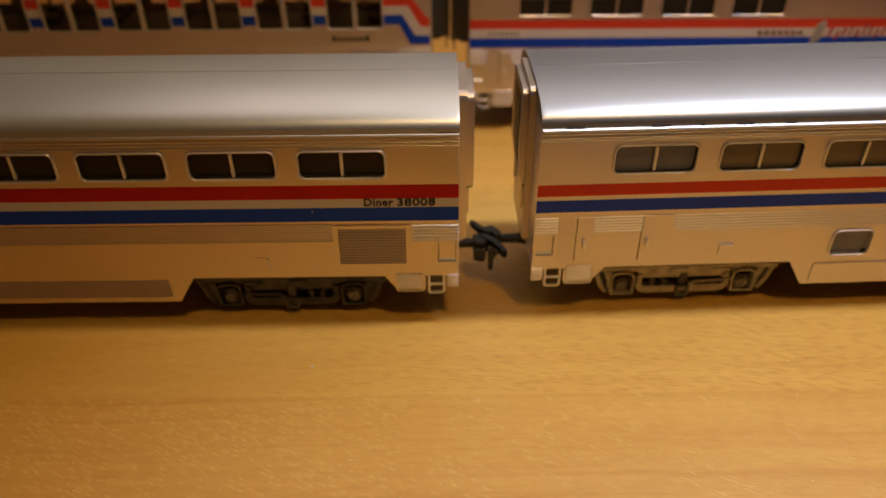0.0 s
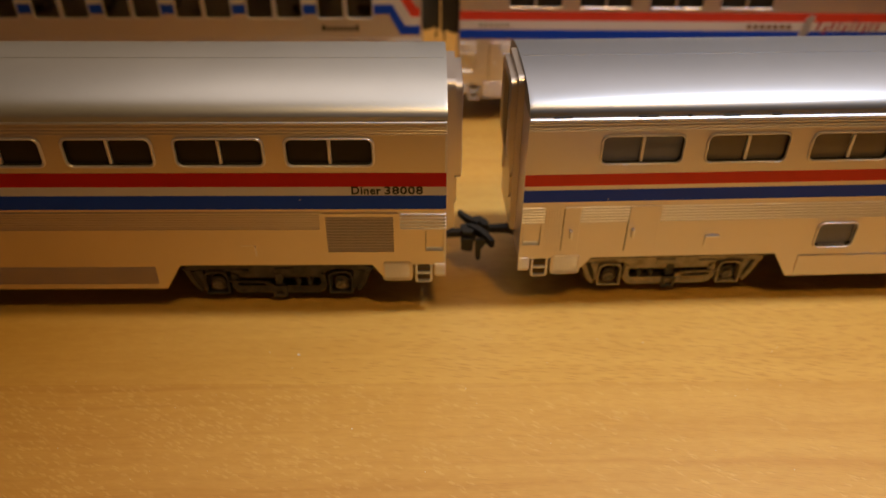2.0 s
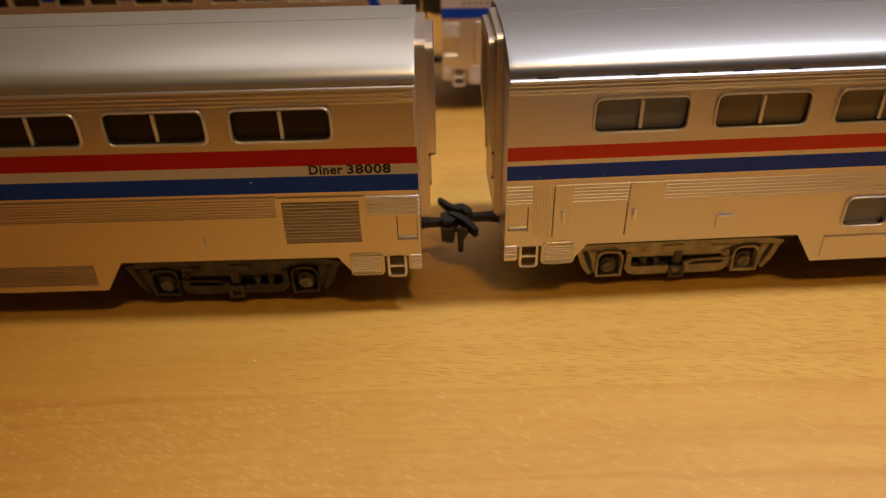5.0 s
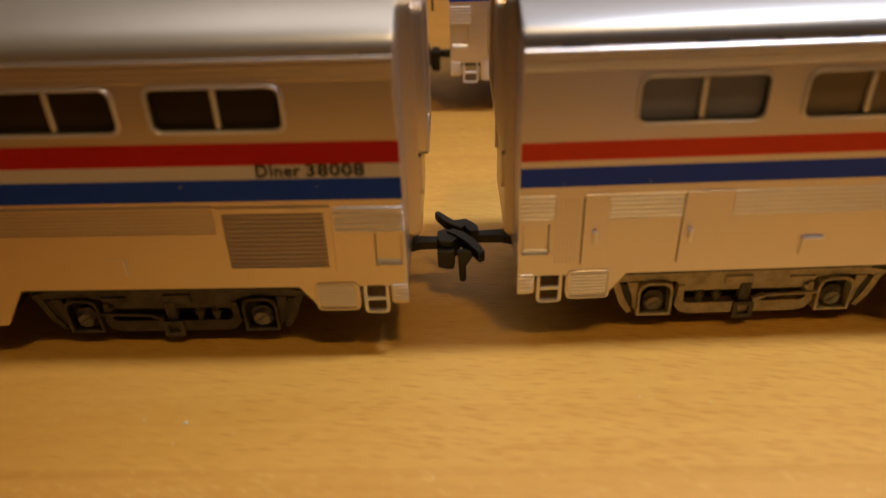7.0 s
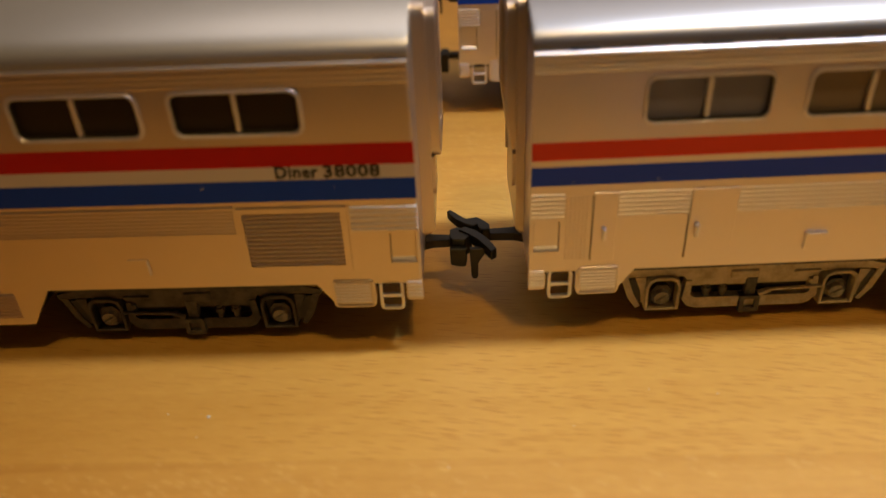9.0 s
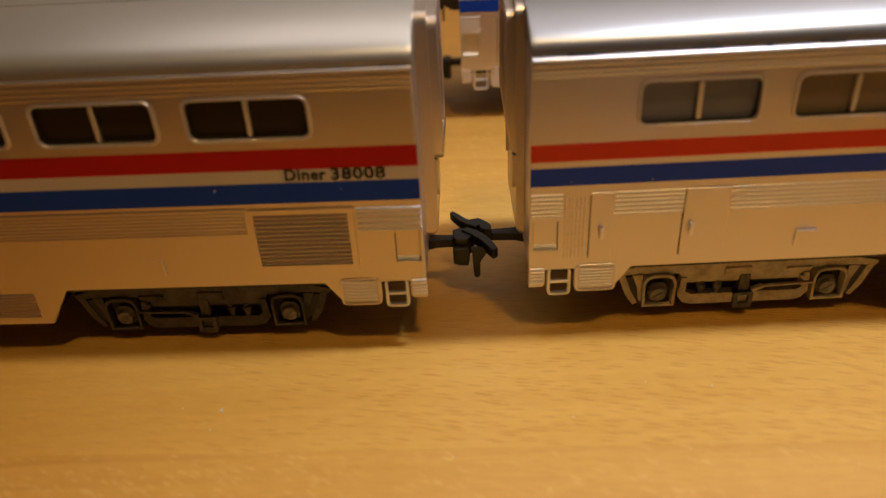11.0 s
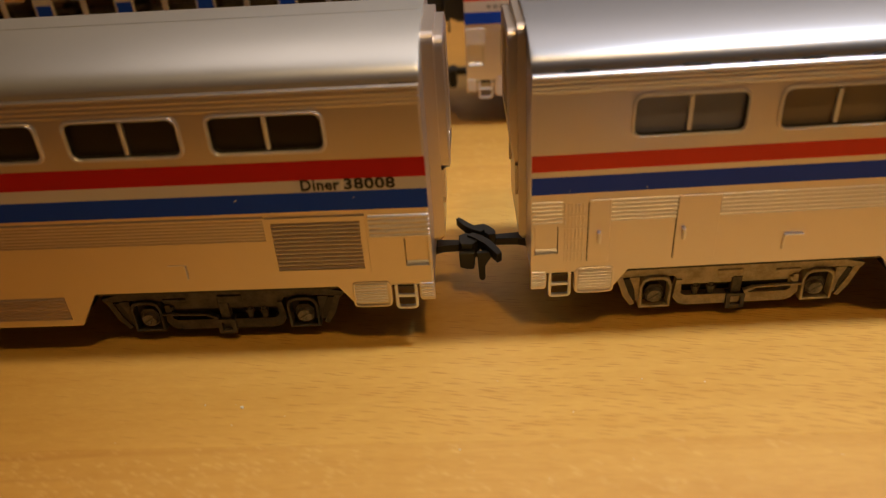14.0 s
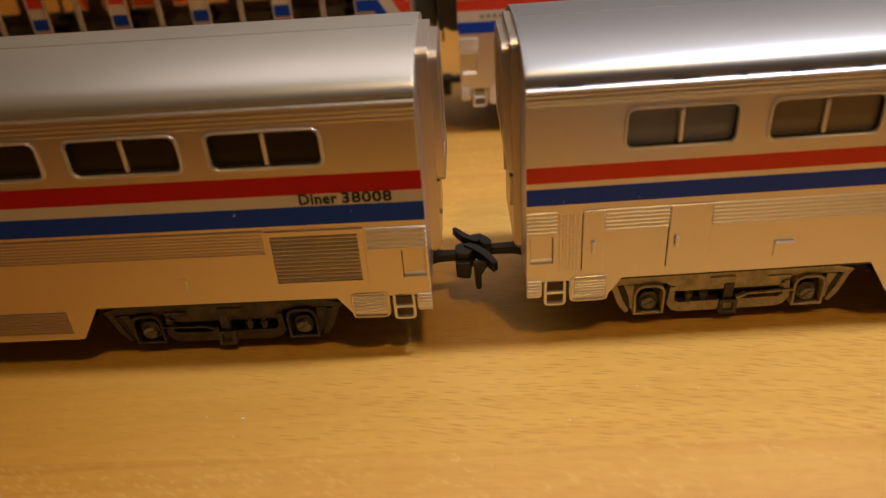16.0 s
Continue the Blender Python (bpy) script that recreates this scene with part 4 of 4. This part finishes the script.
def rear_cars():
    lounge = passenger_car("lounge_car", "silver double-deck model lounge car with tall windows and a stepped stripe", -1, pose(-6.0 * MM, 98.5 * MM, 0),
                           "lounge", ROOF_PALE, TRUCK_TAN, TRUCK_GREY, 39.0, (4.4, 5.8, 27.4, 27.4), (41, 47.5), (LOUNGE_GLASS,), DARK_GREY)
    yaw = -0.7
    coach = passenger_car("coach_car", "silver model coach with dark windows and red, white, blue stripes", 1, pose(5.9 * MM, 95.6 * MM, 0, 0, 0, yaw),
                          "coach", ROOF_SILVER, TRUCK_TAN, TRUCK_GREY, 39.0, (4.4, 5.8, 27.4, 27.4), (39.8, 46.0), (GLASS_DIM,), DARK_GREY)
    for car, s in ((lounge, -1), (coach, 1)):
        shank = coupler(car, s)
        c = WIDE / 2
        bm = bmesh.new()
        prism(bm, [(-s * 3.4, c - 3.2), (-s * 5.4, c - 3.4), (-s * 6.0, c - 0.8), (-s * 5.4, c + 2.2), (-s * 3.4, c + 2.0)], 6.4, 11.6, axis="z")
        bmesh.ops.bevel(bm, geom=bm.edges[:], offset=0.2, segments=1, affect="EDGES")
        part("head", bm, BLACK, shank)
    bars(coach, [(90.6 + i * 2.1, 92.0 + i * 2.1, 33.7, 35.0) for i in range(7)], 0.0, BROWN, "small dark red lettering, too blurred to read")
    bars(coach, [(6.0 + i * 1.7, 7.1 + i * 1.7, 33.9, 34.9) for i in range(6)], 0.0, FAINT_INK, "small grey lettering, too blurred to read")
    # a flowing sign over the stripes: one tall looped stroke, then short slanted bars
    bm = bmesh.new()
    loop = [(111.4, 37.6), (110.1, 38.1), (108.8, 37.2), (109.1, 35.6), (110.4, 34.2), (110.5, 32.2), (109.2, 31.0), (107.6, 31.4)]
    prism(bm, strip_outline(loop, [0.24] * len(loop)), -0.20, -0.13)
    part("script_stroke", bm, WHITE, coach, "pale looped stroke of a script sign")
    bm = bmesh.new()
    x = 112.4
    for w, h, drop in ((1.3, 2.6, 0), (1.2, 2.8, 1.2), (1.3, 2.4, 0), (1.0, 2.8, 0), (1.4, 2.2, 0.4), (0.9, 4.0, 0), (1.2, 2.4, 0), (1.2, 2.6, 0.6), (1.1, 2.4, 0), (1.2, 2.4, 0)):
        z0 = 33.4 - drop
        prism(bm, [(x, z0), (x + w * 0.8, z0), (x + w * 0.8 + h * 0.3, z0 + h), (x + h * 0.3, z0 + h)], -0.20, -0.13)
        x += w + 0.9
    part("lettering", bm, FADED_RED, coach, "red slanted script drawn as plain bars")


def loose_truck():
    """A loose grey truck that lies on the table in front of the cars."""
    th = thing("loose_truck", "light grey plastic truck frame with grey wheels lying on the table", "model part", m=pose(0.0571, -0.0627, 0, 0, 0, -1.5))
    bm = bmesh.new()
    prism(bm, rounded(-6.1, 4.3, -23, 0, 0.3, 3), 7.4, 9.3, axis="z")
    frame_ob = part("frame", bm, GREY, th)
    bm = bmesh.new()
    ring(bm, rounded(-5.7, 3.9, -22.5, -0.4, 0.8, 3), rounded(-5.5, 3.7, -22.2, -0.6, 0.6, 3), 9.3, 9.42, axis="z")
    part("rim", bm, GREY, frame_ob)
    # dark disc on top, painted shade in place of a pivot hole
    bm = bmesh.new()
    rod(bm, (1.2, -3.3, 9.25), (1.2, -3.3, 9.36), 2.0, 20)
    part("pivot_hole_shade", bm, DARK, frame_ob)
    for y in (-2.2, -18.0):
        bm = bmesh.new()
        rod(bm, (-7.0, y, 4.6), (11.8, y, 4.6), 0.6, 10)
        rod(bm, (-6.4, y, 4.6), (-5.6, y, 4.6), 1.2, 10)
        axle = part("axle", bm, BROWN, th)
        for x in (-5.0, 7.4):
            bm = bmesh.new()
            rod(bm, (x, y, 4.6), (x + 0.5, y, 4.6), 4.6, 28)
            rod(bm, (x + 0.5, y, 4.6), (x + 1.9, y, 4.6), 4.2, 28, 3.2)
            part("wheel", bm, WHEEL_GREY, axle, smooth=35)
        bm = bmesh.new()
        box(bm, -7.3, -6.6, y - 0.6, y + 0.6, 3.6, 8.2, bevel=0.1)
        part("bracket", bm, BROWN, axle)
        bm = bmesh.new()
        prism(bm, [(10.6, 3.6), (12.6, 3.6), (12.6, 7.6), (11.8, 7.6), (11.6, 5.4), (10.6, 5.4)], y - 0.8, y + 0.8)
        part("bracket", bm, BROWN, axle)


def floor_plate():
    """A dark plastic floor plate from a model car, lying on the table near the loose truck."""
    th = thing("floor_plate", "dark purplish grey plastic floor plate lying on the table", "model part", m=pose(0.0170, -0.0640, 0, 0, 0, 1.5))
    bm = bmesh.new()
    box(bm, -8.0, 4.6, -21.0, 0.0, 0.0, 7.6, bevel=0.4)
    body = part("body", bm, PLUM, th)
    bm = bmesh.new()
    ring(bm, rounded(-7.6, 4.2, -20.6, -0.4, 0.8, 3), rounded(-6.8, 3.4, -19.8, -1.2, 0.6, 3), 7.6, 9.0, axis="z")
    part("rim", bm, PLUM, body)


def orange_box():
    """A flat orange card box that lies on the table behind the rear cars."""
    th = thing("card_box", "flat orange card box lying on the table behind the lounge car", "box", m=pose(-0.146, 0.249, 0))
    bm = bmesh.new()
    box(bm, -23.0, 23.0, 0.6, 44.4, 0.0, 5.0, bevel=0.2)
    part("tray", bm, ORANGE_CARD, th)
    bm = bmesh.new()
    box(bm, -23.7, 23.7, 0.0, 45.0, 4.2, 7.2, bevel=0.3)
    part("lid", bm, ORANGE_CARD, th)


def crumbs():
    rng = random.Random(4)
    bm = bmesh.new()
    spots = [(-33.8, -15.4, 0.30), (-40.5, -14.6, 0.16), (-34.6, -19.5, 0.14), (4, -26, 0.16), (-20, -37, 0.18), (46, -12, 0.14)]
    spots += [(rng.uniform(-90, 90), rng.uniform(-52, -6), rng.uniform(0.05, 0.13)) for _ in range(26)]
    for x, y, r in spots:
        made = bmesh.ops.create_icosphere(bm, subdivisions=1, radius=r)["verts"]
        for v in made:
            v.co *= rng.uniform(0.7, 1.15)
        bmesh.ops.translate(bm, vec=(x, y, r * 0.6), verts=made)
    ob = part("crumbs", bm, CRUMB)
    tagged(ob, "tiny pale specks of dust scattered on the table", "dust", kind="stuff")


room()
table()
front_cars()
rear_cars()
loose_truck()
floor_plate()
orange_box()
crumbs()
